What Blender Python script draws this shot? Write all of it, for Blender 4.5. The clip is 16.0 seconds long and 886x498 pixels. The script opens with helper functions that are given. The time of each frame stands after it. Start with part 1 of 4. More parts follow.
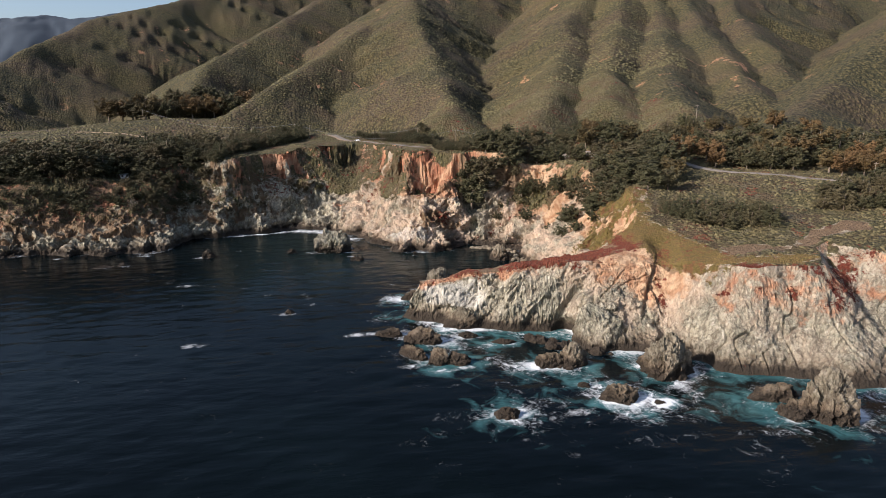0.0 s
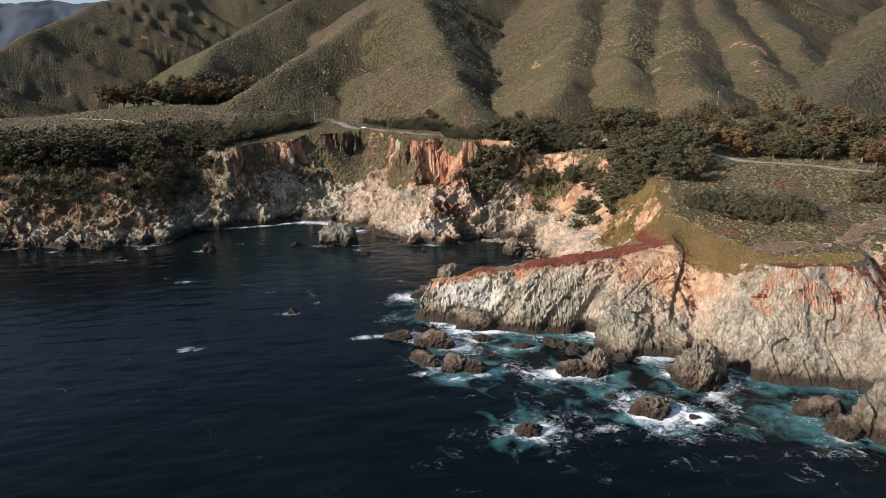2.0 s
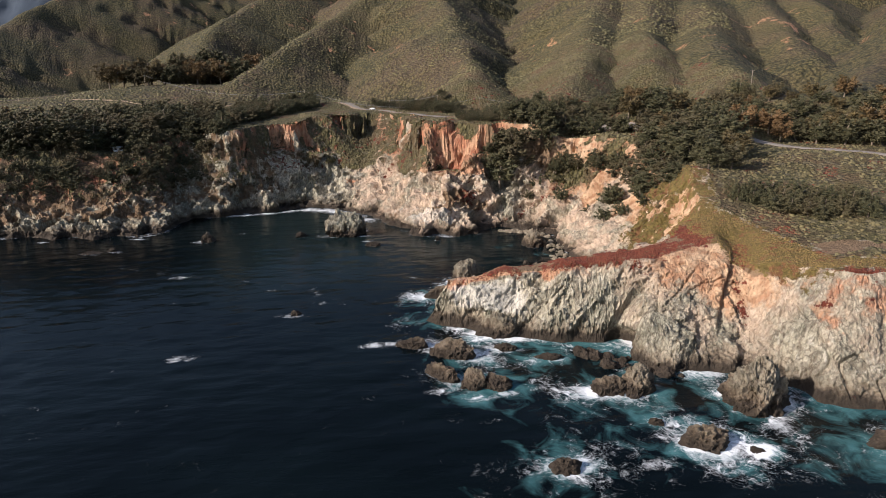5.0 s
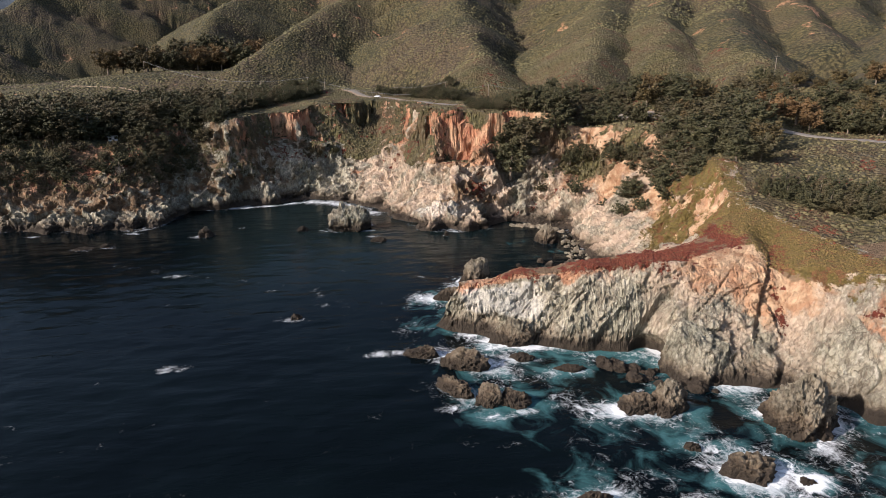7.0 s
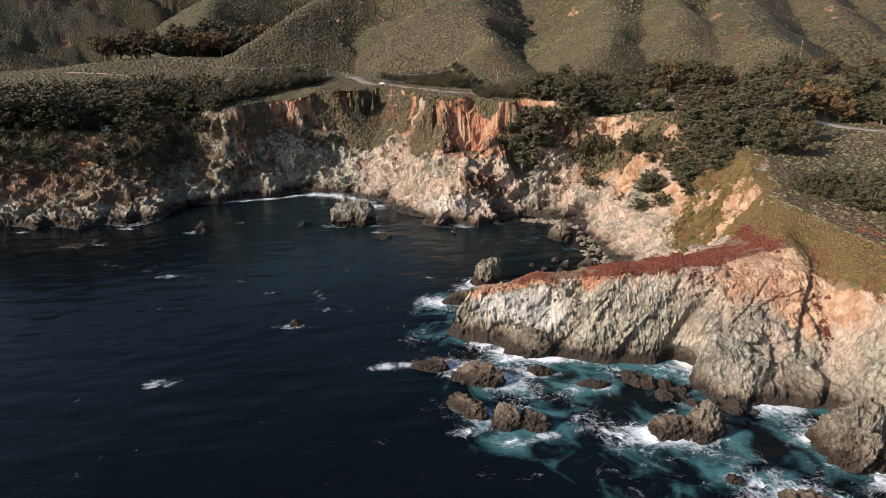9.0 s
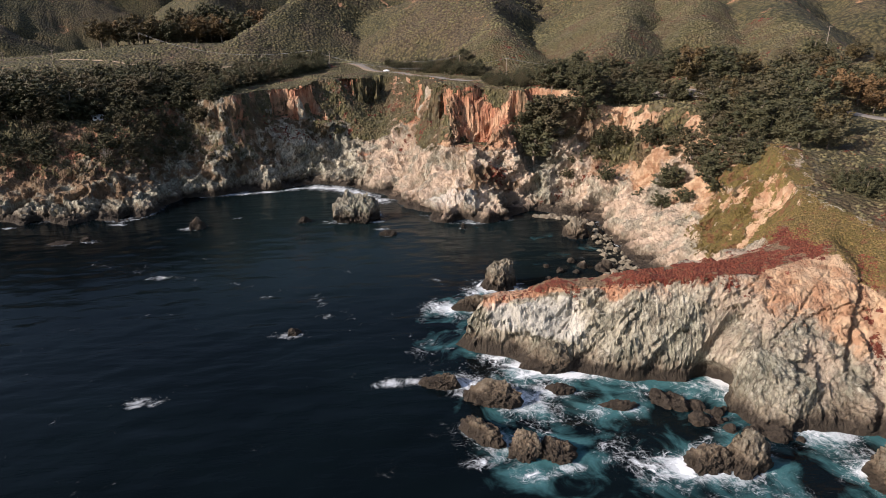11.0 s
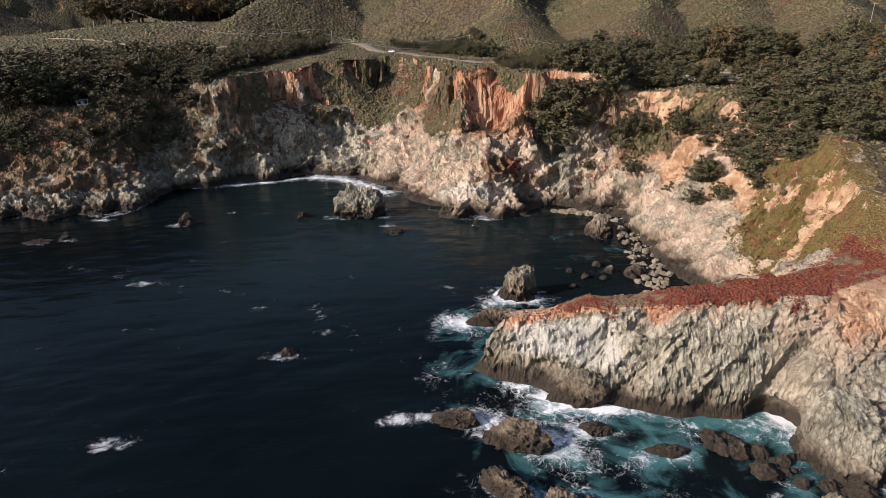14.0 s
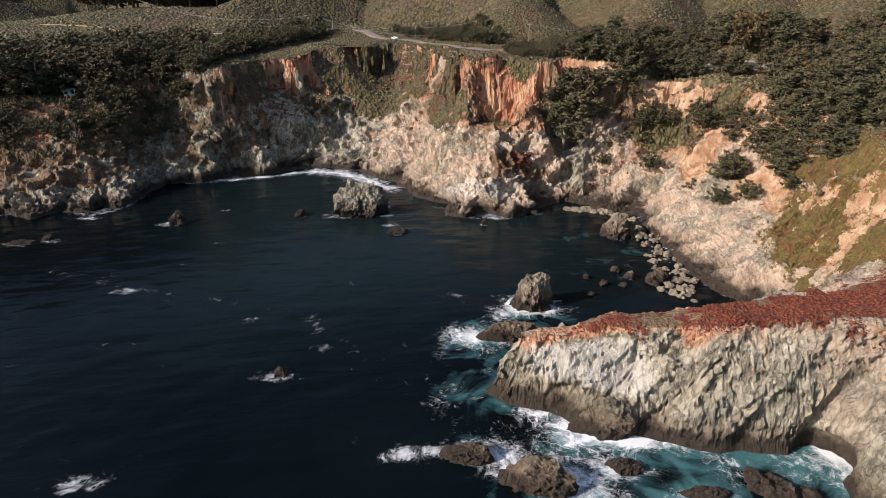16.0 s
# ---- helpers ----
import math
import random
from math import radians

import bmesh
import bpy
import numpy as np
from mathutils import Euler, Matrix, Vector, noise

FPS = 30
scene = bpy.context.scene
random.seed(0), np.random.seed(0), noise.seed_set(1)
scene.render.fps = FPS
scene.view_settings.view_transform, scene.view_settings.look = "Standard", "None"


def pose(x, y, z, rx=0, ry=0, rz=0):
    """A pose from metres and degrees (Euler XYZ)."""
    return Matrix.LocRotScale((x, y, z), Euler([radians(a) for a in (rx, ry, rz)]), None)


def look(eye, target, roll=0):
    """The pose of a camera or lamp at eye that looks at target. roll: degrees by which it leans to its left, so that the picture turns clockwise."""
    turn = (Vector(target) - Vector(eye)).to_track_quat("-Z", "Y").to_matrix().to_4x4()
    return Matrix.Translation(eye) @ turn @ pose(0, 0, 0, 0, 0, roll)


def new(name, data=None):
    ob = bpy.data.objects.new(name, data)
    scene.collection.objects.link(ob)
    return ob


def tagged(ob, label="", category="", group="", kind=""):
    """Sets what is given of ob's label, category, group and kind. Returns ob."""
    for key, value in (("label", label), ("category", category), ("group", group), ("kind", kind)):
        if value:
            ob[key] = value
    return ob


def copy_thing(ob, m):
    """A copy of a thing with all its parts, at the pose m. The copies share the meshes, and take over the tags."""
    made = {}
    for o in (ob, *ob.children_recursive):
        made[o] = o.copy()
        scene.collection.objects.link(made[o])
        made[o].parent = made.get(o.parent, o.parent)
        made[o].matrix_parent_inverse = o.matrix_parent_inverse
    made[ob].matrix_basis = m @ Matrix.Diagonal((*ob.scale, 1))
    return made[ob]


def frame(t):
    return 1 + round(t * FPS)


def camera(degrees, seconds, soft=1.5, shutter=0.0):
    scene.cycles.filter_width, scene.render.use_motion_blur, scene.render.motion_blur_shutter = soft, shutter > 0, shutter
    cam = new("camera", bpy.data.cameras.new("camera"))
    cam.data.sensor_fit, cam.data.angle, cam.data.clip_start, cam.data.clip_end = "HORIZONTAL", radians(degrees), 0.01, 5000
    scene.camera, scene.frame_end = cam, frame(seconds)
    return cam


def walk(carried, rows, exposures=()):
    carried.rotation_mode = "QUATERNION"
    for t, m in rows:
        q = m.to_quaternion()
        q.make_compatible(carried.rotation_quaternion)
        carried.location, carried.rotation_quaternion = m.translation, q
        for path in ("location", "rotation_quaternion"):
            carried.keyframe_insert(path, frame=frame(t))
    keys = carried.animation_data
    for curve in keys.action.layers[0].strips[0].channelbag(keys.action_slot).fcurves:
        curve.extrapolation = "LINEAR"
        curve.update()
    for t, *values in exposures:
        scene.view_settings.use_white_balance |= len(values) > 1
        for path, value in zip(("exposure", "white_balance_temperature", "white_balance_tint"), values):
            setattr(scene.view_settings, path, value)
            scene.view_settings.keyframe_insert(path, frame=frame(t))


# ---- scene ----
cam = camera(71, 16.0, soft=0.5)

# seconds, place, tilt and turn of the drone: a level, straight flight while its camera tips down
PATH = [
    (0, 9.55, -33.06, 74.48, 77.413, -11.949),
    (1, 9.89, -25.83, 74.54, 76.806, -11.669),
    (2, 10.24, -18.61, 74.57, 76.202, -11.400),
    (3, 10.60, -11.40, 74.60, 75.602, -11.141),
    (4, 10.96, -4.20, 74.60, 75.005, -10.894),
    (5, 11.33, 2.99, 74.59, 74.411, -10.658),
    (6, 11.71, 10.18, 74.57, 73.819, -10.432),
    (7, 12.09, 17.36, 74.52, 73.229, -10.217),
    (8, 12.47, 24.53, 74.46, 72.640, -10.013),
    (9, 12.87, 31.69, 74.39, 72.053, -9.819),
    (10, 13.26, 38.84, 74.30, 71.468, -9.636),
    (11, 13.67, 45.98, 74.19, 70.882, -9.464),
    (12, 14.08, 53.12, 74.06, 70.298, -9.301),
    (13, 14.49, 60.24, 73.92, 69.713, -9.149),
    (14, 14.91, 67.36, 73.76, 69.128, -9.007),
    (15, 15.34, 74.47, 73.59, 68.543, -8.876),
    (16, 15.78, 81.57, 73.40, 67.957, -8.754),
]
walk(cam, [(t, pose(x, y, z, tilt, 0, turn)) for t, x, y, z, tilt, turn in PATH], [(0, 0.38, 6100, 15), (16, 0.34, 6180, 17)])

# ---- light: a low sun over the sea, slightly warm, and the sky ----
SUN_FROM = Vector((-0.972, -0.235, 0.0)).normalized()
SUN_HEIGHT = radians(28)
world = bpy.data.worlds.new("sky")
scene.world = world
world.use_nodes = True
wn = world.node_tree.nodes
wl = world.node_tree.links
sky = wn.new("ShaderNodeTexSky")
sky.sky_type = "NISHITA"
sky.sun_disc = False
sky.sun_elevation = SUN_HEIGHT
sky.sun_rotation = math.atan2(SUN_FROM.x, SUN_FROM.y)
sky.air_density, sky.dust_density = 1.0, 2.0
wl.new(sky.outputs["Color"], wn["Background"].inputs["Color"])
wn["Background"].inputs["Strength"].default_value = 0.115
sun = new("sun", bpy.data.lights.new("sun", "SUN"))
sun.data.energy = 5.0
sun.data.angle = radians(0.5)
sun.data.color = (1.0, 0.91, 0.80)
sun_way = SUN_FROM * math.cos(SUN_HEIGHT) + Vector((0, 0, math.sin(SUN_HEIGHT)))
sun.matrix_world = look(sun_way * 300, (0, 0, 0))


# ---- noise on arrays ----
def lattice(ix, iy, iz, seed):
    n = (ix * 374761393 + iy * 668265263 + iz * 2147483647 + seed * 974711) & 0xFFFFFFFF
    n = ((n ^ (n >> 13)) * 1274126177) & 0xFFFFFFFF
    n = ((n ^ (n >> 16)) * 2246822519) & 0xFFFFFFFF
    return ((n ^ (n >> 15)) & 0xFFFFFF) / float(0xFFFFFF) * 2 - 1


def noise3(x, y, z, seed=0):
    fx, fy, fz = np.floor(x), np.floor(y), np.floor(z)
    ix, iy, iz = fx.astype(np.int64), fy.astype(np.int64), fz.astype(np.int64)
    u, v, w = x - fx, y - fy, z - fz
    u, v, w = (a * a * a * (a * (a * 6 - 15) + 10) for a in (u, v, w))
    out = 0
    for dx in (0, 1):
        for dy in (0, 1):
            for dz in (0, 1):
                k = (u if dx else 1 - u) * (v if dy else 1 - v) * (w if dz else 1 - w)
                out = out + k * lattice(ix + dx, iy + dy, iz + dz, seed)
    return out


def noise2(x, y, seed=0):
    fx, fy = np.floor(x), np.floor(y)
    ix, iy = fx.astype(np.int64), fy.astype(np.int64)
    u, v = x - fx, y - fy
    u, v = (a * a * a * (a * (a * 6 - 15) + 10) for a in (u, v))
    zero = np.zeros_like(ix)
    a = lattice(ix, iy, zero, seed) * (1 - u) + lattice(ix + 1, iy, zero, seed) * u
    b = lattice(ix, iy + 1, zero, seed) * (1 - u) + lattice(ix + 1, iy + 1, zero, seed) * u
    return a * (1 - v) + b * v


def fbm2(x, y, seed=0, octaves=4):
    return sum(0.5**k * noise2(x * 2**k + 17.3 * k, y * 2**k - 9.1 * k, seed + k) for k in range(octaves))


def ridged3(x, y, z, seed=0, octaves=3):
    return sum(0.5**k * (1 - 2.4 * np.abs(noise3(x * 2**k + 5.7 * k, y * 2**k, z * 2**k, seed + k))) for k in range(octaves))


def facets(x, y, z, seed=0):
    """Broken blocks: each cell has a height and a tilt of its own, so that faces meet in edges."""
    fx, fy, fz = (np.floor(a).astype(np.int64) for a in (x, y, z))
    best, value = np.full(x.shape, 9.0), np.zeros(x.shape)
    for dx in (-1, 0, 1):
        for dy in (-1, 0, 1):
            for dz in (-1, 0, 1):
                ix, iy, iz = fx + dx, fy + dy, fz + dz
                a, b, c = (lattice(ix, iy, iz, seed + k) for k in (1, 2, 3))
                ox, oy, oz = x - ix - 0.5 - 0.45 * a, y - iy - 0.5 - 0.45 * b, z - iz - 0.5 - 0.45 * c
                d = ox * ox + oy * oy + oz * oz
                closer = d < best
                tilt = lattice(ix, iy, iz, seed + 4) * 0.55 + 0.9 * (b * ox + c * oy + a * oz)
                value = np.where(closer, tilt, value)
                best = np.where(closer, d, best)
    return value


def ramp(a, low, high):
    k = np.clip((a - low) / (high - low), 0, 1)
    return k * k * (3 - 2 * k)


# ---- the lie of the land ----
# the waterline, from the western point round the cove and out along the headland
WATER = [(-4500, 4500), (-2000, 1500), (-600, 500), (-330, 380), (-200, 332), (-148, 318), (-135, 322), (-122, 320), (-115, 315),
         (-107, 319), (-98, 313), (-89, 318), (-78, 311), (-70, 318), (-66, 330), (-61, 352), (-49, 354), (-26, 359), (-9, 366),
         (1, 369), (11, 366), (23, 356), (32, 342), (38, 322), (47, 308), (47, 297), (51, 290), (58, 288), (72, 286), (83, 289),
         (90, 297), (97, 303), (105, 296), (114, 281), (117, 268), (113, 250), (110, 232), (113, 214), (116, 200), (112, 192), (96, 188), (78, 189), (60, 189), (45, 187), (40, 183)]
WATER += [(44, 179), (49, 174), (53, 169), (65, 164), (81, 157), (90, 155), (93, 146), (97, 140), (103, 135), (114, 133), (118, 122),
          (124, 115), (134, 112), (146, 105), (151, 98), (163, 96), (172, 98), (180, 101), (190, 102), (206, 99),
          (230, 92), (300, 85), (500, 60), (1200, -100), (4500, -1500), (4500, 4500)]
# the upper edge of the cliffs, the same way round
BRINK = [(-4450, 4700), (-1900, 1600), (-590, 560), (-330, 430), (-200, 368), (-150, 356), (-128, 362), (-104, 360), (-86, 362),
         (-74, 378), (-58, 386), (-41, 374), (-23, 400), (-5, 407), (15, 415), (27, 428), (33, 441), (42, 437), (57, 426), (66, 408),
         (71, 376), (76, 349), (85, 336), (94, 332), (99, 342), (107, 340), (118, 324), (132, 316), (139, 311), (148, 300), (160, 266),
         (154, 234), (146, 212), (140, 197), (131, 184), (122, 177), (112, 173.5), (100, 173), (85, 174.5), (68, 178), (54, 182.5), (49, 181.5)]
BRINK += [(54, 179), (68, 173.5), (85, 169), (100, 166.5), (112, 166.5), (120, 167), (126.5, 165), (128, 156), (129, 144), (136, 131), (150, 126), (163, 124),
          (169, 131), (176, 141), (181, 142), (184, 134), (190, 126), (206, 121), (240, 110), (300, 105), (500, 90), (1210, -60), (4480, -1300),
          (4480, 4480)]
# heights of the terrace above the cliffs
TERRACE = [(-160, 350, 34), (-125, 364, 37), (-95, 365, 34), (-70, 382, 42), (-40, 376, 45), (-23, 401, 46), (15, 418, 50),
           (37, 460, 51), (66, 415, 50.5), (76, 348, 50), (95, 333, 49), (118, 324, 50), (139, 311, 43), (150, 300, 46),
           (160, 265, 43)]
TERRACE += [(148, 225, 40), (138, 196, 33), (126, 168, 28.5), (118, 170, 26), (110, 170, 24.4), (100, 170, 23), (85, 172, 21.2), (68, 176, 18),
           (50, 181, 13.5), (131, 178, 29.5), (130, 150, 26.5), (150, 126, 28), (182, 180, 36), (219, 242, 44), (250, 190, 44), (20, 505, 55),
           (-120, 500, 47), (-115, 650, 66), (400, 250, 62), (181, 320, 57), (265, 325, 64), (131, 352, 56), (195, 280, 50)]
# crests of the hills: each runs down from far and high to its foot
SPURS = [
    [(-474, 784, 72), (-430, 1030, 140), (-364, 1212, 226), (-256, 1392, 289), (-66, 1715, 432), (250, 2000, 560)],
    [(-122, 715, 75), (-112, 808, 123), (-83, 912, 163), (31, 1117, 254), (202, 1354, 380)],
    [(-58, 618, 72), (-33, 656, 93), (8, 727, 126), (67, 815, 164), (167, 954, 238), (263, 1089, 317), (420, 1400, 480)],
    [(128, 470, 72), (133, 513, 83), (142, 634, 120), (149, 755, 173), (172, 933, 250)],
    [(168, 377, 68), (219, 486, 96), (278, 613, 136), (341, 750, 197), (455, 918, 290), (600, 1200, 430)],
    [(237, 412, 83), (299, 549, 122), (372, 680, 176), (434, 817, 247)],
    [(259, 353, 76), (293, 427, 95), (329, 498, 114), (426, 685, 176), (498, 839, 253), (640, 1100, 400)],
    [(352, 410, 88), (407, 519, 122), (446, 637, 162), (532, 820, 244)],
    [(431, 462, 102), (506, 619, 155), (588, 782, 224), (760, 1000, 340)],
    [(281, 287, 66), (320, 320, 75), (394, 374, 101), (471, 411, 135), (633, 468, 205), (900, 560, 330)],
    [(767, 898, 214), (887, 993, 258), (1104, 1134, 363)],
    [(-145, 1660, 392), (175, 1860, 473), (500, 1900, 560)],
]


def signed_distance(x, y, ring):
    """Metres to a closed ring of points, above zero inside it."""
    best, inside = np.full(x.shape, 1e12), np.zeros(x.shape, bool)
    for (ax, ay), (bx, by) in zip(ring, ring[1:] + ring[:1]):
        dx, dy = bx - ax, by - ay
        k = np.clip(((x - ax) * dx + (y - ay) * dy) / (dx * dx + dy * dy), 0, 1)
        best = np.minimum(best, (x - ax - k * dx) ** 2 + (y - ay - k * dy) ** 2)
        if ay != by:
            inside ^= ((ay > y) != (by > y)) & (x < dx * (y - ay) / dy + ax)
    return np.sqrt(best) * np.where(inside, 1, -1)


def terrace_height(x, y):
    total, weight = np.zeros(x.shape), np.zeros(x.shape)
    for px, py, pz in TERRACE:
        k = 1 / ((x - px) ** 2 + (y - py) ** 2 + 30) ** 1.6
        total, weight = total + k * pz, weight + k
    return total / weight


def spur_height(x, y):
    """Height of the hills alone: each crest falls off to both sides, and gullies part them."""
    out = np.full(x.shape, -200.0)
    wx = x + 7 * fbm2(x / 90, y / 90, 31, 2)
    wy = y + 7 * fbm2(x / 90, y / 90, 47, 2)
    for spur in SPURS:
        best, high, along, gone = np.full(x.shape, 1e12), np.zeros(x.shape), np.zeros(x.shape), 0.0
        for (ax, ay, az), (bx, by, bz) in zip(spur, spur[1:]):
            dx, dy = bx - ax, by - ay
            size = math.hypot(dx, dy)
            k = np.clip(((wx - ax) * dx + (wy - ay) * dy) / (dx * dx + dy * dy), 0, 1)
            d = (wx - ax - k * dx) ** 2 + (wy - ay - k * dy) ** 2
            side = np.where((wx - ax) * dy - (wy - ay) * dx > 0, 1.0, -1.0)
            closer = d < best
            high = np.where(closer, az + k * (bz - az), high)
            along = np.where(closer, gone + k * size - 0.35 * np.sqrt(d) + 3000 * (side > 0), along)
            best = np.minimum(best, d)
            gone += size
        d = np.sqrt(best)
        right = along > 2000
        gully = np.clip(1 - 3.4 * np.abs(noise2(along / 46, d / 300, 5)), 0, 1) * np.clip(d - 6, 0, 60) * 0.36
        gully = gully + np.clip(1 - 3.0 * np.abs(noise2(along / 17, d / 130, 6)), 0, 1) * np.clip(d - 4, 0, 40) * 0.08
        fall = high - np.where(right, 0.60, 0.54) * (np.sqrt(d * d + 7**2) - 7) - gully
        m = np.maximum(out, fall)
        out = m + 0.8 * np.log(np.exp((out - m) / 0.8) + np.exp((fall - m) / 0.8))
    return out


def near(x, y, points, radius):
    """1 on a line through the points, falling to 0 at the radius."""
    best = np.full(x.shape, 1e12)
    for (ax, ay), (bx, by) in zip(points, points[1:] or points):
        dx, dy = bx - ax, by - ay
        k = np.clip(((x - ax) * dx + (y - ay) * dy) / max(dx * dx + dy * dy, 1e-9), 0, 1)
        best = np.minimum(best, (x - ax - k * dx) ** 2 + (y - ay - k * dy) ** 2)
    return np.clip(1 - np.sqrt(best) / radius, 0, 1)


def land(x, y):
    """Height, how far up the cliff (0 at the water, 1 at the brink, more inland), hill share."""
    wob = np.clip((np.hypot(x - 20, y - 250) - 500) / 500, 0, 1)
    amp = 2.2 * (1 - wob) + 25 * wob
    wx = x + amp * fbm2(x / 17, y / 17, 3, 3)
    wy = y + amp * fbm2(x / 17, y / 17, 7, 3)
    dw, db = signed_distance(wx, wy, WATER), signed_distance(wx, wy, BRINK)
    top = terrace_height(x, y)
    hill = spur_height(x, y)
    m = np.maximum(top, hill)
    up = m + 3.0 * np.log(np.exp((top - m) / 3.0) + np.exp((hill - m) / 3.0))
    rise = np.where(db >= 0, 1.0, np.clip(dw, 0, None) / np.clip(np.clip(dw, 0, None) - db, 1e-3, None))
    face = 0.62 * rise**0.8 + 0.38 * rise**2.2
    # the headland rounds off towards its crest; the cove's back wall ends in an upright scarp of clay
    spit = ramp(near(x, y, [(40, 180), (70, 173), (92, 170), (112, 170)], 30), 0.05, 0.5)
    face = face * (1 - spit) + (1 - (1 - rise) ** 1.7) * spit
    scarp = ramp(near(x, y, [(-34, 388), (-23, 396), (15, 412), (30, 432)], 26), 0.0, 0.5)
    scarp = np.maximum(scarp, ramp(near(x, y, [(57, 426), (68, 390), (77, 346), (91, 334)], 24), 0.0, 0.5))
    scarp = np.maximum(scarp, 0.4 * ramp(near(x, y, [(128, 312), (139, 308), (150, 292)], 12), 0.0, 0.6))
    scarp = scarp * np.maximum(ramp(fbm2(x / 15, y / 15, 19, 3), -0.16, 0.14), ramp(near(x, y, [(66, 392), (72, 350), (92, 332)], 14), 0.1, 0.5))
    edge = 0.85 + 0.2 * fbm2(x / 8, y / 8, 29, 3)
    lip = 0.24 * (1 - np.clip(1 - rise / 0.62, 0, 1) ** 1.7) + 0.46 * np.clip(rise / 0.9, 0, 1) + 0.30 * ramp(rise, edge - 0.05, edge + 0.06)
    face = face * (1 - scarp) + np.clip(lip, 0, 1) * scarp
    z = np.where(dw < 0, np.maximum(dw * 0.9, -14), up * face)
    # the bowl that has slumped out of the red bluff
    bowl = np.hypot((x - 75.5) * 0.85, y - 330)
    z = np.where(bowl < 19, np.minimum(z, 25 + np.clip(bowl - 9, 0, None) * 2.9), z)
    # the gully that parts the headland's brow from its seaward bluff
    cleft = ramp(near(x, y, [(133, 168), (127.5, 155), (121, 139)], 7.0), 0.0, 1.0)
    z = z - 3.0 * cleft * ramp(z, 2, 10)
    # small gullies down the hills
    rough = np.clip((hill - top) / 30, 0, 1) * (db > 0)
    z = z + rough * (0.8 * (1 - 2.2 * np.abs(fbm2(x / 42, y / 90, 61, 3))) + 0.5 * fbm2(x / 9, y / 9, 71, 2)) + ramp(db, 0.5, 6.0) * 0.5 * fbm2(x / 14, y / 14, 5, 3)
    return z, rise + np.clip(db, 0, None) / 40 * (db > 0), np.clip((hill - top + 6) / 14, 0, 1), dw, db


# ---- materials ----
def material(name, rough=0.9):
    m = bpy.data.materials.new(name)
    m.use_nodes = True
    t = m.node_tree
    b = t.nodes["Principled BSDF"]
    b.inputs["Roughness"].default_value = rough
    b.inputs["Specular IOR Level"].default_value = 0.3
    return m, t, b


class Nodes:
    """Short calls for the nodes of one material, all placed by real-world metres."""

    def __init__(self, tree):
        self.t = tree
        self.where = tree.nodes.new("ShaderNodeNewGeometry").outputs["Position"]

    def put(self, socket, value):
        if isinstance(value, (int, float)):
            socket.default_value = value
        elif isinstance(value, tuple):
            socket.default_value = (*value, 1) if len(value) == 3 and len(socket.default_value) == 4 else value
        else:
            self.t.links.new(value, socket)

    def at(self, scale=(1, 1, 1), turn=(0, 0, 0), place=None):
        n = self.t.nodes.new("ShaderNodeMapping")
        self.put(n.inputs["Vector"], place or self.where)
        n.inputs["Scale"].default_value, n.inputs["Rotation"].default_value = scale, turn
        return n.outputs["Vector"]

    def noise(self, size, detail=4, place=None, rough=0.55, warp=0.0):
        n = self.t.nodes.new("ShaderNodeTexNoise")
        self.put(n.inputs["Vector"], place or self.where)
        n.inputs["Scale"].default_value, n.inputs["Detail"].default_value = 1 / size, detail
        n.inputs["Roughness"].default_value, n.inputs["Distortion"].default_value = rough, warp
        return n.outputs["Fac"]

    def cells(self, size, feature="F1", place=None, out="Distance"):
        n = self.t.nodes.new("ShaderNodeTexVoronoi")
        n.feature = feature
        self.put(n.inputs["Vector"], place or self.where)
        n.inputs["Scale"].default_value = 1 / size
        return n.outputs[out]

    def attr(self, name):
        n = self.t.nodes.new("ShaderNodeAttribute")
        n.attribute_name = name
        return n.outputs["Fac"]

    def step(self, value, low, high, to_low=0.0, to_high=1.0):
        n = self.t.nodes.new("ShaderNodeMapRange")
        n.interpolation_type = "SMOOTHSTEP"
        for key, v in (("Value", value), ("From Min", low), ("From Max", high), ("To Min", to_low), ("To Max", to_high)):
            self.put(n.inputs[key], v)
        return n.outputs["Result"]

    def math(self, op, a, b=0.0):
        n = self.t.nodes.new("ShaderNodeMath")
        n.operation = op
        self.put(n.inputs[0], a)
        self.put(n.inputs[1], b)
        return n.outputs[0]

    def mix(self, k, a, b):
        n = self.t.nodes.new("ShaderNodeMix")
        n.data_type = "RGBA"
        self.put(n.inputs[0], k)
        self.put(n.inputs[6], a)
        self.put(n.inputs[7], b)
        return n.outputs[2]

    def bump(self, height, metres, strength=1.0, after=None):
        n = self.t.nodes.new("ShaderNodeBump")
        n.inputs["Strength"].default_value, n.inputs["Distance"].default_value = strength, metres
        self.put(n.inputs["Height"], height)
        if after is not None:
            self.put(n.inputs["Normal"], after)
        return n.outputs["Normal"]


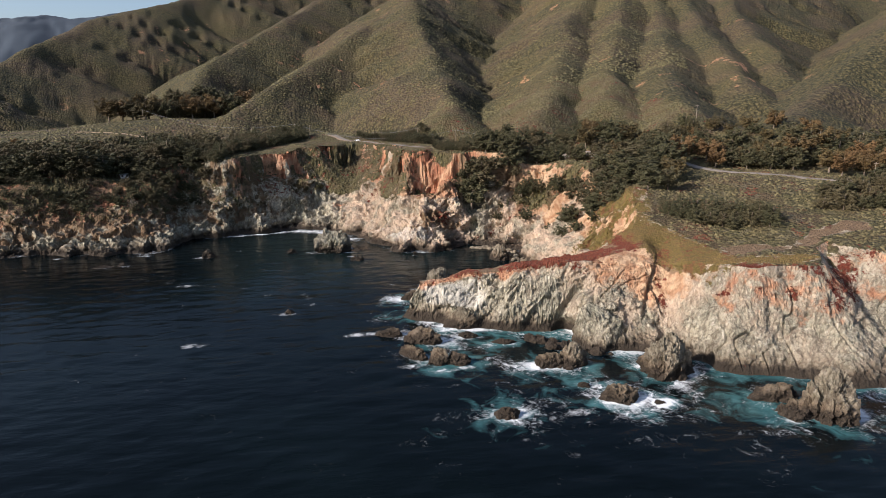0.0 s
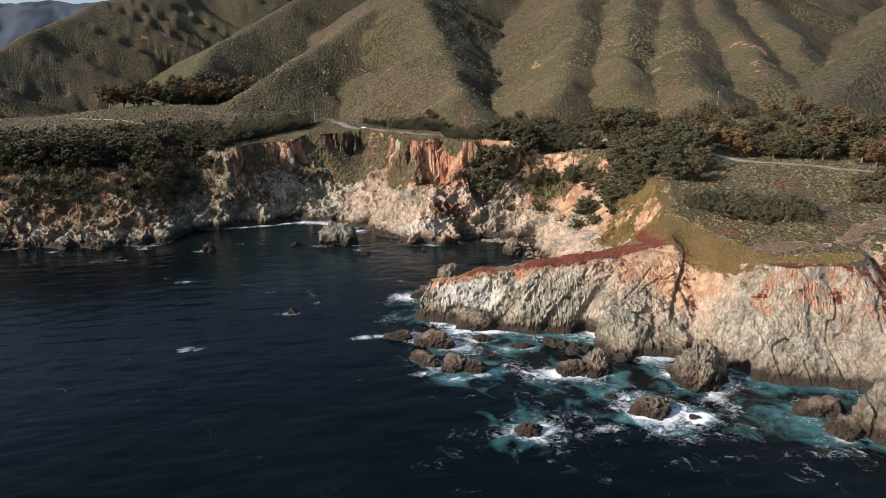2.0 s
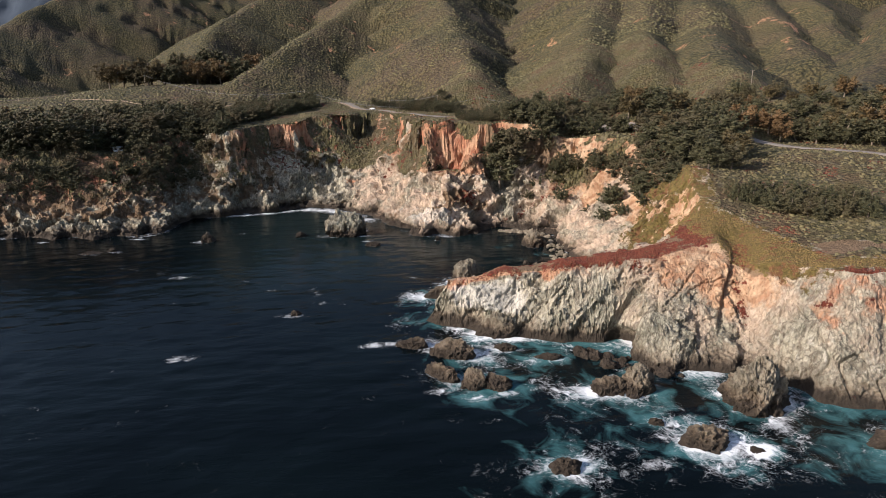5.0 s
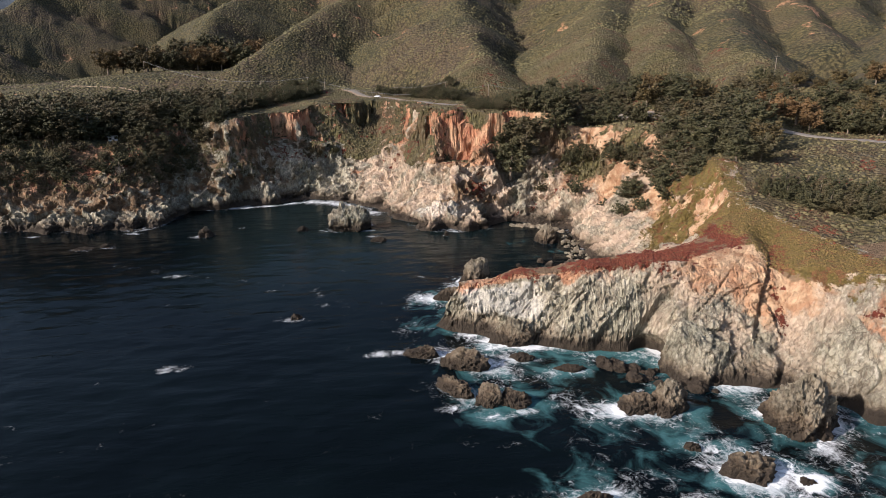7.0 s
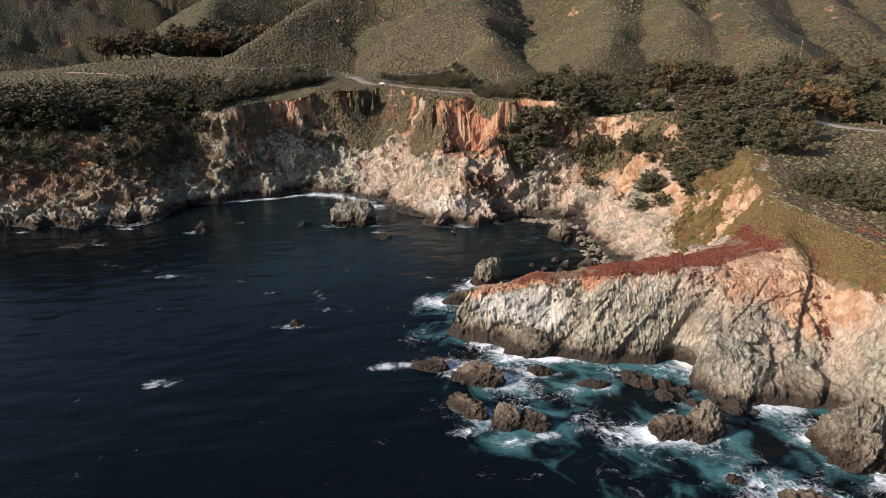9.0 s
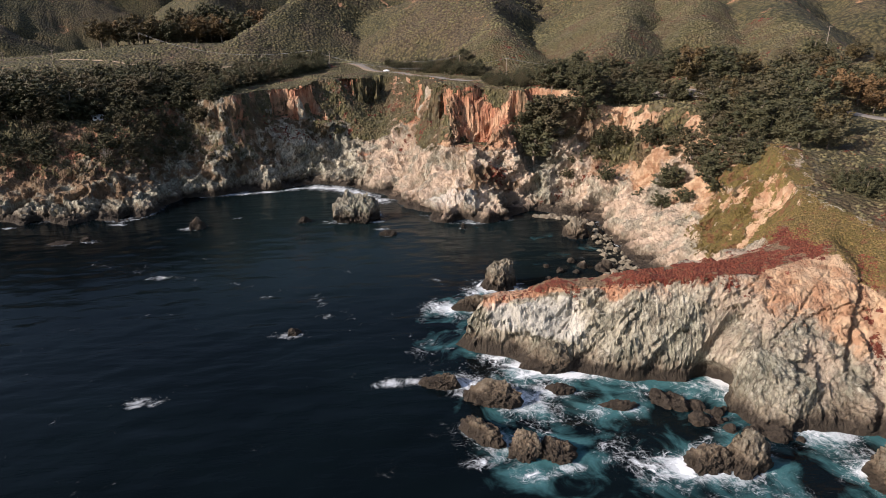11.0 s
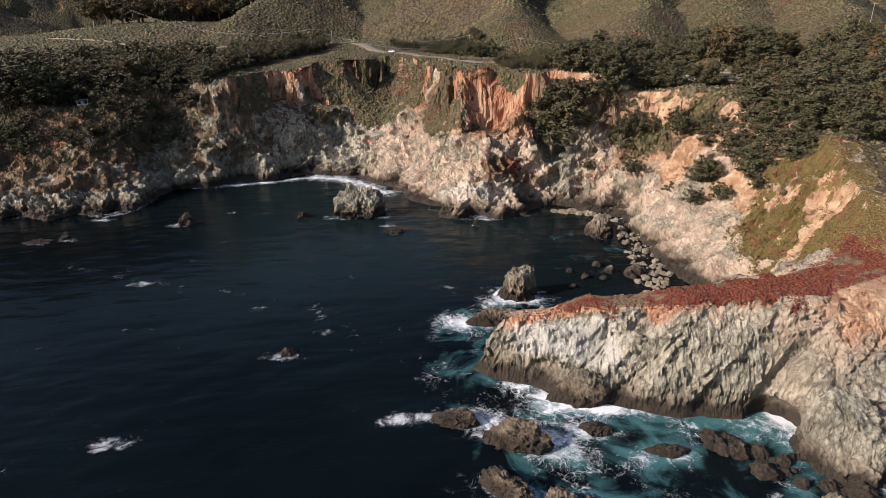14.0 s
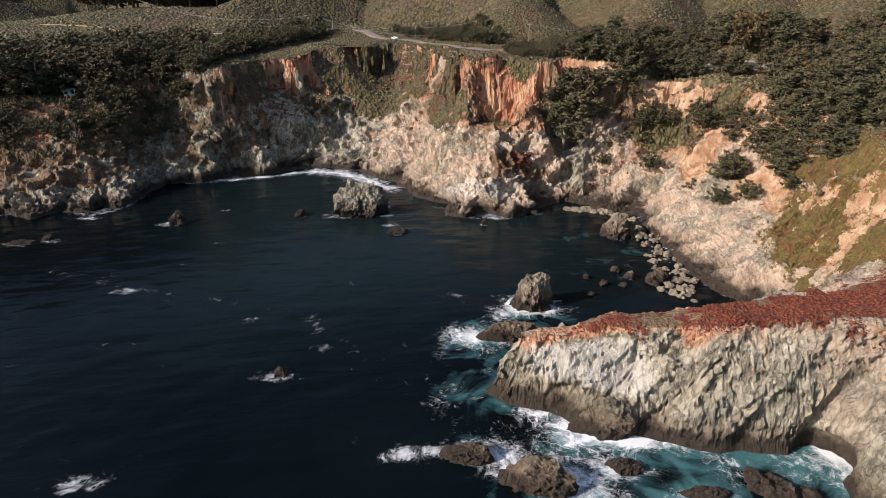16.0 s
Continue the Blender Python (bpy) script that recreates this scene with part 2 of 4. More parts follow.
def rock_colour(n):
    """Pale buff to grey-green weathered rock, seamed and pitted: colour and height."""
    slant = n.at((1.0, 1.0, 0.5), (0.0, 0.6, 0.2))
    big = n.noise(13, 5, slant, 0.6)
    mid = n.noise(2.6, 7, slant, 0.68, 0.8)
    fine = n.noise(0.45, 6, slant, 0.75)
    c = n.mix(n.step(big, 0.36, 0.64), (0.305, 0.29, 0.21), (0.485, 0.43, 0.315))
    c = n.mix(n.step(mid, 0.50, 0.70, 0.0, 0.8), c, (0.64, 0.59, 0.47))
    c = n.mix(n.step(mid, 0.46, 0.30, 0.0, 0.8), c, (0.16, 0.12, 0.08))
    c = n.mix(n.step(fine, 0.54, 0.72, 0.0, 0.45), c, (0.14, 0.12, 0.09))
    vein = n.math("ABSOLUTE", n.math("SUBTRACT", n.noise(5.5, 6, n.at((1.0, 1.0, 0.35), (0.1, 0.75, 0.3)), 0.6, 0.4), 0.5))
    vein2 = n.math("ABSOLUTE", n.math("SUBTRACT", n.noise(2.1, 5, n.at((1.0, 1.0, 0.5), (0.5, -0.4, 0.0)), 0.6, 0.3), 0.5))
    seam = n.math("MINIMUM", n.step(vein, 0.0, 0.028), n.step(vein2, 0.0, 0.02, 0.35, 1.0))
    c = n.mix(n.math("MULTIPLY", n.math("SUBTRACT", 1.0, seam), 0.6), c, (0.07, 0.055, 0.04))
    chip = n.cells(0.9, "F1", n.at((1.0, 1.0, 0.6), (0.3, 0.7, 0.0)))
    c = n.mix(n.step(chip, 0.45, 0.75, 0.0, 0.45), c, (0.12, 0.10, 0.07))
    h = n.math("ADD", n.math("MULTIPLY", mid, 0.8), n.math("MULTIPLY", seam, 0.22))
    h = n.math("ADD", h, n.math("MULTIPLY", fine, 0.4))
    h = n.math("SUBTRACT", h, n.math("MULTIPLY", chip, 0.25))
    return c, h


def wet_foot(n, c):
    """The dark weedy band that the waves keep wet."""
    z = n.t.nodes.new("ShaderNodeSeparateXYZ")
    n.put(z.inputs[0], n.where)
    level = n.math("ADD", z.outputs["Z"], n.math("MULTIPLY", n.noise(5.0, 6, None, 0.65), -7.0))
    c = n.mix(n.step(level, 3.6, -1.8, 0.0, 0.7), c, (0.15, 0.10, 0.06))
    return n.mix(n.step(level, 0.2, -1.8, 0.0, 0.9), c, (0.035, 0.026, 0.018))


def land_material():
    m, t, b = material("cliff_and_scrub", 0.92)
    n = Nodes(t)
    c, h = rock_colour(n)
    c = n.mix(n.math("MULTIPLY", n.attr("tan"), n.step(n.noise(8, 5), 0.36, 0.6, 0.1, 0.8)), c, (0.67, 0.49, 0.35))
    # red and orange clay
    flute = n.noise(1.6, 5, n.at((1, 1, 0.12)), 0.6)
    clay = n.mix(n.step(flute, 0.35, 0.65), (0.31, 0.115, 0.062), (0.55, 0.265, 0.145))
    clay = n.mix(n.step(n.noise(9, 4), 0.42, 0.66, 0.0, 0.8), clay, (0.56, 0.36, 0.215))
    clay = n.mix(n.attr("tan"), clay, n.mix(n.step(n.noise(3.5, 6), 0.38, 0.62), (0.34, 0.19, 0.105), (0.51, 0.345, 0.21)))
    k = n.step(n.math("ADD", n.attr("clay"), n.math("MULTIPLY", n.math("SUBTRACT", n.noise(5, 7, None, 0.65), 0.5), 2.0)), 0.35, 0.75)
    c = n.mix(k, c, clay)
    ribs = n.math("MULTIPLY", n.math("ABSOLUTE", n.math("SUBTRACT", n.noise(1.5, 3, n.at((1, 1, 0.1)), 0.5), 0.5)), 4.0)
    h = n.math("ADD", n.math("MULTIPLY", h, n.math("SUBTRACT", 1.0, n.math("MULTIPLY", k, 0.5))), n.math("MULTIPLY", ribs, n.math("MULTIPLY", k, n.math("SUBTRACT", 1.0, n.math("MULTIPLY", n.attr("tan"), 0.9)))))
    c = n.mix(n.step(n.math("ADD", n.attr("chalk"), n.math("MULTIPLY", n.math("SUBTRACT", n.noise(2.5, 7, None, 0.7), 0.5), 1.6)), 0.4, 0.9, 0.0, 0.6), c, (0.70, 0.66, 0.58))
    c = wet_foot(n, c)
    # bare brown earth; its mask also darkens shaded rock on the cove's western wall
    k = n.step(n.math("ADD", n.attr("earth_and_shade"), n.math("MULTIPLY", n.math("SUBTRACT", n.noise(6, 5), 0.5), 1.2)), 0.4, 0.6)
    c = n.mix(k, c, n.mix(n.noise(2.5, 5), (0.14, 0.088, 0.048), (0.27, 0.18, 0.105)))
    # scrub
    leaf = n.cells(1.5, "F1", n.at((1, 1, 0.6)))
    patch = n.noise(18, 4)
    green = n.mix(n.step(leaf, 0.1, 0.7), (0.15, 0.128, 0.052), (0.07, 0.062, 0.026))
    green = n.mix(n.step(patch, 0.4, 0.65), green, (0.115, 0.078, 0.04))
    green = n.mix(n.step(n.cells(2.3, "F1", None, "Color"), 0.72, 0.8, 0.0, 0.6), green, (0.16, 0.135, 0.08))
    k = n.step(n.math("ADD", n.attr("scrub"), n.math("MULTIPLY", n.math("SUBTRACT", n.noise(3.5, 8, None, 0.7), 0.5), 2.2)), 0.38, 0.6)
    c = n.mix(k, c, green)
    tuft = n.math("MULTIPLY", n.math("SUBTRACT", 0.8, leaf), k)
    # ice plant, red and golden
    mat = n.mix(n.noise(0.9, 4), (0.10, 0.02, 0.012), (0.19, 0.042, 0.022))
    mat = n.mix(n.step(n.noise(0.7, 5, None, 0.7), 0.55, 0.68), mat, (0.22, 0.09, 0.045))
    mat = n.mix(n.step(n.noise(2.2, 6, None, 0.7), 0.54, 0.66), mat, (0.10, 0.08, 0.04))
    k = n.step(n.math("ADD", n.attr("red"), n.math("MULTIPLY", n.math("SUBTRACT", n.noise(2.6, 8, None, 0.7), 0.5), 2.6)), 0.42, 0.62)
    c = n.mix(k, c, mat)
    gold = n.mix(n.noise(1.3, 5), (0.085, 0.068, 0.022), (0.205, 0.145, 0.04))
    gold = n.mix(n.step(n.noise(3.1, 5), 0.52, 0.62, 0.0, 0.8), gold, (0.19, 0.085, 0.04))
    k = n.step(n.math("ADD", n.attr("gold"), n.math("MULTIPLY", n.math("SUBTRACT", n.noise(3.0, 8, None, 0.7), 0.5), 2.4)), 0.42, 0.62)
    c = n.mix(k, c, gold)
    n.put(b.inputs["Base Color"], c)
    h = n.math("ADD", n.math("MULTIPLY", h, 0.8), tuft)
    n.put(b.inputs["Normal"], n.bump(h, 2.0, 1.0))
    return m


def hill_material():
    m, t, b = material("hill_scrub", 0.95)
    n = Nodes(t)
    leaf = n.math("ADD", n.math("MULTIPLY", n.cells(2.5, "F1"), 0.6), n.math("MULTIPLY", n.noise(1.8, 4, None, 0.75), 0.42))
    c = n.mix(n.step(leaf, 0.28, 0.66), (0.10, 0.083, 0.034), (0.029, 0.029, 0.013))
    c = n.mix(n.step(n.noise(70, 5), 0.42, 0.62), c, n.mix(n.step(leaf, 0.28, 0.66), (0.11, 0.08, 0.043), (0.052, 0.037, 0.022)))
    c = n.mix(n.step(n.noise(160, 4), 0.5, 0.68, 0.0, 0.5), c, (0.105, 0.083, 0.033))
    c = n.mix(n.step(n.noise(4.5, 5), 0.6, 0.72, 0.0, 0.6), c, (0.125, 0.10, 0.055))
    c = n.mix(n.step(n.cells(2.1, "F1", None, "Color"), 0.66, 0.7, 0.0, 0.55), c, (0.125, 0.10, 0.043))
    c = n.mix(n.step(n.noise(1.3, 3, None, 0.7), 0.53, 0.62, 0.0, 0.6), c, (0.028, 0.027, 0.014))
    scar = n.math("MULTIPLY", n.step(n.noise(22, 6, None, 0.7), 0.60, 0.68), n.step(n.noise(150, 3), 0.48, 0.6))
    c = n.mix(scar, c, (0.38, 0.20, 0.11))
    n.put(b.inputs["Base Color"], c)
    h = n.math("ADD", n.math("MULTIPLY", n.math("SUBTRACT", 0.8, leaf), 1.0), n.math("MULTIPLY", n.noise(7, 5), 0.8))
    n.put(b.inputs["Normal"], n.bump(h, 2.6, 1.0))
    return m


def sea_material():
    m, t, b = material("sea", 0.16)
    n = Nodes(t)
    b.inputs["Specular IOR Level"].default_value = 0.085
    b.inputs["IOR"].default_value = 1.33
    foam, stir = n.attr("foam"), n.attr("stir")
    deep = n.mix(n.step(n.noise(60, 4), 0.35, 0.7), (0.0017, 0.0033, 0.0042), (0.003, 0.006, 0.0072))
    deep = n.mix(n.attr("shoal"), deep, (0.007, 0.013, 0.0135))
    churn = n.noise(9, 5, None, 0.6, 0.8)
    teal = n.mix(n.noise(6, 5, None, 0.6, 1.2), (0.014, 0.062, 0.068), (0.085, 0.20, 0.205))
    c = n.mix(n.step(n.math("ADD", stir, n.math("MULTIPLY", n.math("SUBTRACT", churn, 0.5), 2.2)), 0.50, 1.15), deep, teal)
    # lace of foam: thin curling lines, closing up to white where the swell breaks
    drift = n.t.nodes.new("ShaderNodeVectorMath")
    drift.operation = "ADD"
    n.put(drift.inputs[0], n.where)
    curl = n.t.nodes.new("ShaderNodeTexNoise")
    n.put(curl.inputs["Vector"], n.where)
    curl.inputs["Scale"].default_value, curl.inputs["Detail"].default_value = 0.16, 4
    spread = n.t.nodes.new("ShaderNodeVectorMath")
    spread.operation = "SCALE"
    n.put(spread.inputs[0], curl.outputs["Color"])
    spread.inputs["Scale"].default_value = 9.0
    n.put(drift.inputs[1], spread.outputs[0])
    lace = n.cells(3.4, "DISTANCE_TO_EDGE", drift.outputs[0])
    lace2 = n.cells(1.2, "DISTANCE_TO_EDGE", drift.outputs[0])
    body = n.noise(6.5, 7, drift.outputs[0], 0.68, 0.5)
    veil = n.step(n.math("ADD", foam, n.math("MULTIPLY", n.math("SUBTRACT", n.noise(3.2, 9, drift.outputs[0], 0.76), 0.5), 2.6)), 0.42, 1.0)
    threads = n.math("MAXIMUM", n.step(lace, 0.085, 0.0), n.step(lace2, 0.10, 0.0, 0.0, 0.75))
    threads = n.math("MULTIPLY", threads, n.step(n.noise(1.6, 5, None, 0.7), 0.40, 0.62))
    threads = n.math("MULTIPLY", threads, n.step(n.math("ADD", foam, n.math("MULTIPLY", n.math("SUBTRACT", body, 0.5), 1.7)), 0.22, 0.55))
    surf = n.step(n.math("ADD", foam, n.math("MULTIPLY", n.math("SUBTRACT", body, 0.5), 2.4)), 0.60, 0.92)
    white = n.math("MAXIMUM", n.math("MAXIMUM", n.math("MULTIPLY", threads, 0.7), n.math("MULTIPLY", veil, 0.74)), surf)
    c = n.mix(white, c, (0.78, 0.80, 0.80))
    n.put(b.inputs["Base Color"], c)
    n.put(b.inputs["Roughness"], n.math("ADD", n.math("MULTIPLY", white, 0.6), 0.14))
    swell = n.noise(7, 4, n.at((0.5, 1.4, 1), (0, 0, 0.35)), 0.5)
    chop = n.noise(1.1, 4, n.at((0.6, 1.2, 1), (0, 0, 0.5)), 0.6)
    h = n.math("ADD", swell, n.math("MULTIPLY", chop, 0.14))
    h = n.math("ADD", h, n.math("MULTIPLY", white, 0.15))
    n.put(b.inputs["Normal"], n.bump(h, 0.3, 1.0))
    return m



def grid_mesh(name, px, py, pz, keep):
    """A mesh over a grid of places, of the cells that are kept."""
    ny, nx = px.shape
    index = np.arange(ny * nx).reshape(ny, nx)
    quads = np.stack([index[:-1, :-1], index[:-1, 1:], index[1:, 1:], index[1:, :-1]], -1)[keep]
    used = np.unique(quads)
    renum = np.zeros(ny * nx, np.int64)
    renum[used] = np.arange(len(used))
    quads = renum[quads]
    co = np.stack([px, py, pz], -1).reshape(-1, 3)[used]
    me = bpy.data.meshes.new(name)
    me.vertices.add(len(co))
    me.vertices.foreach_set("co", co.ravel())
    me.loops.add(quads.size)
    me.loops.foreach_set("vertex_index", quads.ravel())
    me.polygons.add(len(quads))
    me.polygons.foreach_set("loop_start", np.arange(0, quads.size, 4))
    me.update(calc_edges=True)
    me.shade_smooth()
    return me, used


def attribute(me, name, values):
    me.attributes.new(name, "FLOAT", "POINT").data.foreach_set("value", values.astype(np.float32))


# ---- ground: terrace and sea cliffs ----
def normals(px, py, pz):
    du = np.stack([np.gradient(a, axis=1) for a in (px, py, pz)], -1)
    dv = np.stack([np.gradient(a, axis=0) for a in (px, py, pz)], -1)
    nn = np.cross(du, dv)
    return nn / np.linalg.norm(nn, axis=-1, keepdims=True)


ROAD = [(-40, 540), (15, 508), (43, 468), (64, 432), (84, 392), (114, 370), (150, 330), (190, 275), (222, 238),
        (236, 226), (249, 192), (275, 165), (330, 150)]
CAVES = [(62, 289, 4.0, 10.0), (45, 302, 5.0, 4.5), (91, 154, 3.2, 6.0), (119, 121, 4.0, 9.0), (-112, 317, 2.5, 6.5)]

xs = np.concatenate([np.arange(-185, -150, 0.8), np.arange(-150, 38, 0.55), np.arange(38, 140, 0.3), np.arange(140, 180, 0.42), np.arange(180, 265, 0.8)])
ys = np.concatenate([np.arange(88, 100, 0.5), np.arange(100, 192, 0.3), np.arange(192, 420, 0.52), np.arange(420, 500, 1.2)])
gx, gy = np.meshgrid(xs, ys)
gz, rise, hillish, dw, db = land(gx, gy)
nn = normals(gx, gy, gz)
slope = np.hypot(nn[..., 0], nn[..., 1]) / np.clip(nn[..., 2], 0.05, None)
cliff = ramp(slope, 0.25, 0.7) * ramp(dw, -1.5, 1.5) * (1 - ramp(db, 0.0, 5.0))
lit = ramp(rise + 0.25 * fbm2(gx / 22, gy / 22, 91, 3), 0.5, 0.72)
spit_clay = ramp(rise + 0.2 * fbm2(gx / 8, gy / 8, 93, 3), 0.62, 0.8) * near(gx, gy, [(58, 180), (80, 173), (104, 168)], 16) ** 0.5
# clay lies in the upper cliffs: the cove's back wall, the red bluff, the slopes by the trees, the headland's brow
clay = lit * 0.95 * ramp(slope, 0.3, 0.8) * (1 - ramp(db, 1.0, 7.0)) * (1 - 0.85 * (gy < 200) * (gx < 130)) * (1 - 0.5 * (gy < 150) * (gx > 130))
clay = clay * (1 - 0.35 * (1 - ramp(fbm2(gx / 15, gy / 15, 19, 3), -0.16, 0.14)) * (gy > 330) * (gx < 64))
clay = np.maximum(clay, (1.05 - 0.45 * ramp(gx, 70, 90)) * spit_clay)
clay = np.maximum(clay, near(gx, gy, [(112, 162), (123, 160), (122, 150)], 15) * 1.9 * ramp(gz, 8, 17))
clay = np.maximum(clay, near(gx, gy, [(134, 125), (150, 120), (170, 114)], 14) * 0.4 * ramp(gz, 6, 16))
clay = np.maximum(clay, near(gx, gy, [(133, 190), (140, 200)], 6) * 0.9)
clay = np.maximum(clay, 1.0 * ramp(-gx, 70, 90) * ramp(gz, 9, 16) * (gy > 300) * ramp(fbm2(gx / 9, gy / 9, 23, 3), -0.2, 0.3))
clay = np.maximum(clay, near(gx, gy, [(128, 300), (138, 286)], 14) * 0.8)
clay = np.maximum(clay, (np.hypot((gx - 75.5) * 0.85, gy - 330) < 18) * (gz > 24.5) * 1.3)
clay = np.maximum(clay, near(gx, gy, [(46, 372), (56, 404), (62, 418)], 13) ** 0.6 * 1.3 * ramp(gz, 24, 32))
clay = clay * (1 - 0.85 * ramp(gx, -70, -60) * (1 - ramp(gx, -44, -32)) * (gy > 340))
# rock relief: slanting slabs, knobs and seams; the clay is fluted from top to bottom
along, out_of = gx * 0.82 - gy * 0.57, gx * 0.57 + gy * 0.82
su, sv, sw = 0.64 * gz - 0.77 * along, out_of, 0.64 * along + 0.77 * gz
broken = (cliff > 0.02) & (gz > -4)


def blocks(size, seed, long=1.8):
    out = np.zeros(gx.shape)
    wob = 0.35 * size * noise3(su[broken] / size * 0.8, sv[broken] / size * 0.8, sw[broken] / size * 0.8, seed)
    out[broken] = facets((su[broken] + wob) / size, (sv[broken] - wob) / size, (sw[broken] + wob) / (size * long), seed)
    return out


leafy = np.maximum(near(gx, gy, [(26, 372), (32, 400), (38, 440)], 17) * 1.5 * ramp(gz, 16, 24), near(gx, gy, [(48, 340), (56, 356), (60, 366)], 11) * 1.5 * ramp(gz, 18, 25))
leafy = np.clip(leafy, 0, 1) * (np.hypot((gx - 75.5) * 0.85, gy - 330) > 15)
far_wall = ramp(gy, 225, 260)
ribs = ridged3(su / 4.2, sv / 4.2, sw / 15, 181, 3)
west = ramp(-gx, 62, 74)
push = (1.3 + 1.8 * far_wall - 1.4 * west) * ridged3(su / 17, sv / 17, sw / 22, 11, 2) + (1.1 - 0.2 * far_wall) * blocks(9.0, 101) + (1.2 - 0.5 * far_wall + 1.3 * west) * blocks(4.4, 131) + (0.7 - 0.1 * far_wall + 0.5 * west) * blocks(1.7, 151, 1.15)
push = push + (0.6 + 1.2 * far_wall) * (ribs - 0.6)
gash = np.abs(noise3((along - 0.3 * gz) / 12, out_of / 40, gz / 70, 201))
push = push - 2.8 * (1 - ramp(gash, 0.0, 0.13)) * (1 - far_wall)
rough = np.zeros(gx.shape)
rough[broken] = ridged3(gx[broken] / 1.5, gy[broken] / 1.5, gz[broken] / 1.5, 191, 2) - 0.5
push = push + 0.34 * rough
cracks = np.abs(noise3(su / 7.5, sv / 14, sw / 46, 171))
push = push - 1.5 * (1 - ramp(cracks, 0.0, 0.07)) * (1 - 0.5 * far_wall)
fall_line = 2.2 - 7.0 * np.abs(noise3(gx / 11, gy / 11, gz / 70, 45)) - 2.6 * np.abs(noise3(gx / 5, gy / 5, gz / 40, 46))
push = push + far_wall * fall_line
flutes = -1.8 * np.abs(noise3(gx / 2.4, gy / 2.4, gz / 60, 37)) - (1.6 + 2.2 * ramp(gy, 330, 345)) * np.abs(noise3(gx / 6.5, gy / 6.5, gz / 80, 39)) + 0.9 + 0.5 * ramp(gy, 330, 345)
flutes = flutes * (0.25 + 0.75 * ramp(gy, 200, 230))
tan = np.clip(1.1 * near(gx, gy, [(110, 164), (124, 160), (122, 150)], 20) ** 0.5 + 0.6 * spit_clay + ramp(gx, 100, 118) * (gy > 190) + (gy < 190) * ramp(gx, 122, 132) * 0.35 + 1.0 * (gy > 225) * ramp(gx, 18, 36) * (gx < 100) * (1 - lit), 0, 1)
flat_clay = np.clip(clay, 0, 1) * (1 - 0.85 * tan)
push = push * (1 - 0.75 * flat_clay) + 1.6 * flutes * flat_clay 
push = push * (1 - 0.62 * ramp(gx, 119, 127) * (gy < 150)) * (1 - 0.75 * leafy)
push = push * (1 - 0.6 * near(gx, gy, [(114, 165), (125, 162)], 11) ** 0.5)
push = push - 1.6 * (1 - ramp(np.abs(noise3(gx / 7, gy / 16, gz / 45, 177)), 0.0, 0.06)) * ramp(gx, 121, 126) * (gy < 150)
push = push * (1 - 0.25 * (gy < 200)) + 0.3 * blocks(0.95, 161, 1.0) * (gy < 200)
slumped = (1 - ramp(fbm2(gx / 15, gy / 15, 19, 3), -0.16, 0.14)) * ramp(gz, 20, 28) * (gy > 330) * (gx < 66)
push = push * (1 - 0.6 * np.maximum(slumped, ramp(-gx, -5, 20) * ramp(gz, 14, 22) * (gy > 330) * (gz < 34)))
push = push * cliff * ramp(gz, -3, 4) * (1 - 0.8 * ramp(rise, 0.75, 1.0) * (1 - 0.8 * flat_clay) * (1 - 0.6 * near(gx, gy, [(40, 183), (56, 179)], 12)))
nx, ny, nz = gx + nn[..., 0] * push, gy + nn[..., 1] * push, gz + nn[..., 2] * push * 0.7
for cx, cy, wide, high in CAVES:
    k = np.clip(1 - (np.hypot(nx - cx, ny - cy) / (wide * 1.5)) ** 2, 0, 1) * np.clip(1 - (nz / high) ** 4, 0, 1)
    nx, ny = nx - nn[..., 0] * k * wide * 1.7, ny - nn[..., 1] * k * wide * 1.7
# what grows where
calm = 1 - ramp(slope, 0.55, 1.05)
scrub = np.maximum(calm * ramp(rise, 0.55, 0.9), ramp(db, 1.5, 6.0))
scrub = np.maximum(scrub, leafy * 1.1)
scrub = np.maximum(scrub, 0.95 * ramp(fbm2(gx / 16, gy / 16, 55, 4), -0.1, 0.45) * ramp(gz, 16, 28) * (gy > 215) * (1 - 0.6 * ramp(slope, 1.1, 2.0)))
# the cove's inner wall is overgrown wherever the scarp has slumped
gap = 1 - ramp(fbm2(gx / 15, gy / 15, 19, 3), -0.16, 0.14)
scrub = np.maximum(scrub, 0.66 * gap * ramp(gz, 22, 30) * (gy > 330) * (gx < 66))
# extra scrub on the western wall also deepens its shade by colour
scrub = np.maximum(scrub, 0.42 * ramp(-gx, -10, 25) * ramp(gz, 6, 18) * (gy > 330) * (1 - 0.75 * ramp(gz, 36, 40) * (1 - gap)))
scrub = np.maximum(scrub, 0.5 * ramp(-gx, 46, 56) * ramp(gz, 14, 24) * (gy > 300))
scrub = np.maximum(scrub, 0.48 * ramp(gz, 6, 18) * (gx < -72))
red = near(gx, gy, [(54, 181), (70, 176), (88, 172.5), (104, 170.5), (116, 171), (124, 175)], 11) * 1.0 * ramp(gz, 11, 15)
red = np.maximum(red, 1.1 * ramp(rise + 0.12 * fbm2(gx / 6, gy / 6, 44, 3), 0.76, 0.9) * near(gx, gy, [(56, 180), (80, 172), (104, 170), (116, 171), (122, 174)], 12) ** 0.5)
red = np.maximum(red, near(gx, gy, [(130, 128), (146, 124), (158, 122), (163, 116)], 9) * 1.15 * ramp(gz, 14, 22))
red = np.maximum(red, near(gx, gy, [(160, 118), (172, 122), (178, 132)], 9) * 0.9 * ramp(gz, 12, 20))
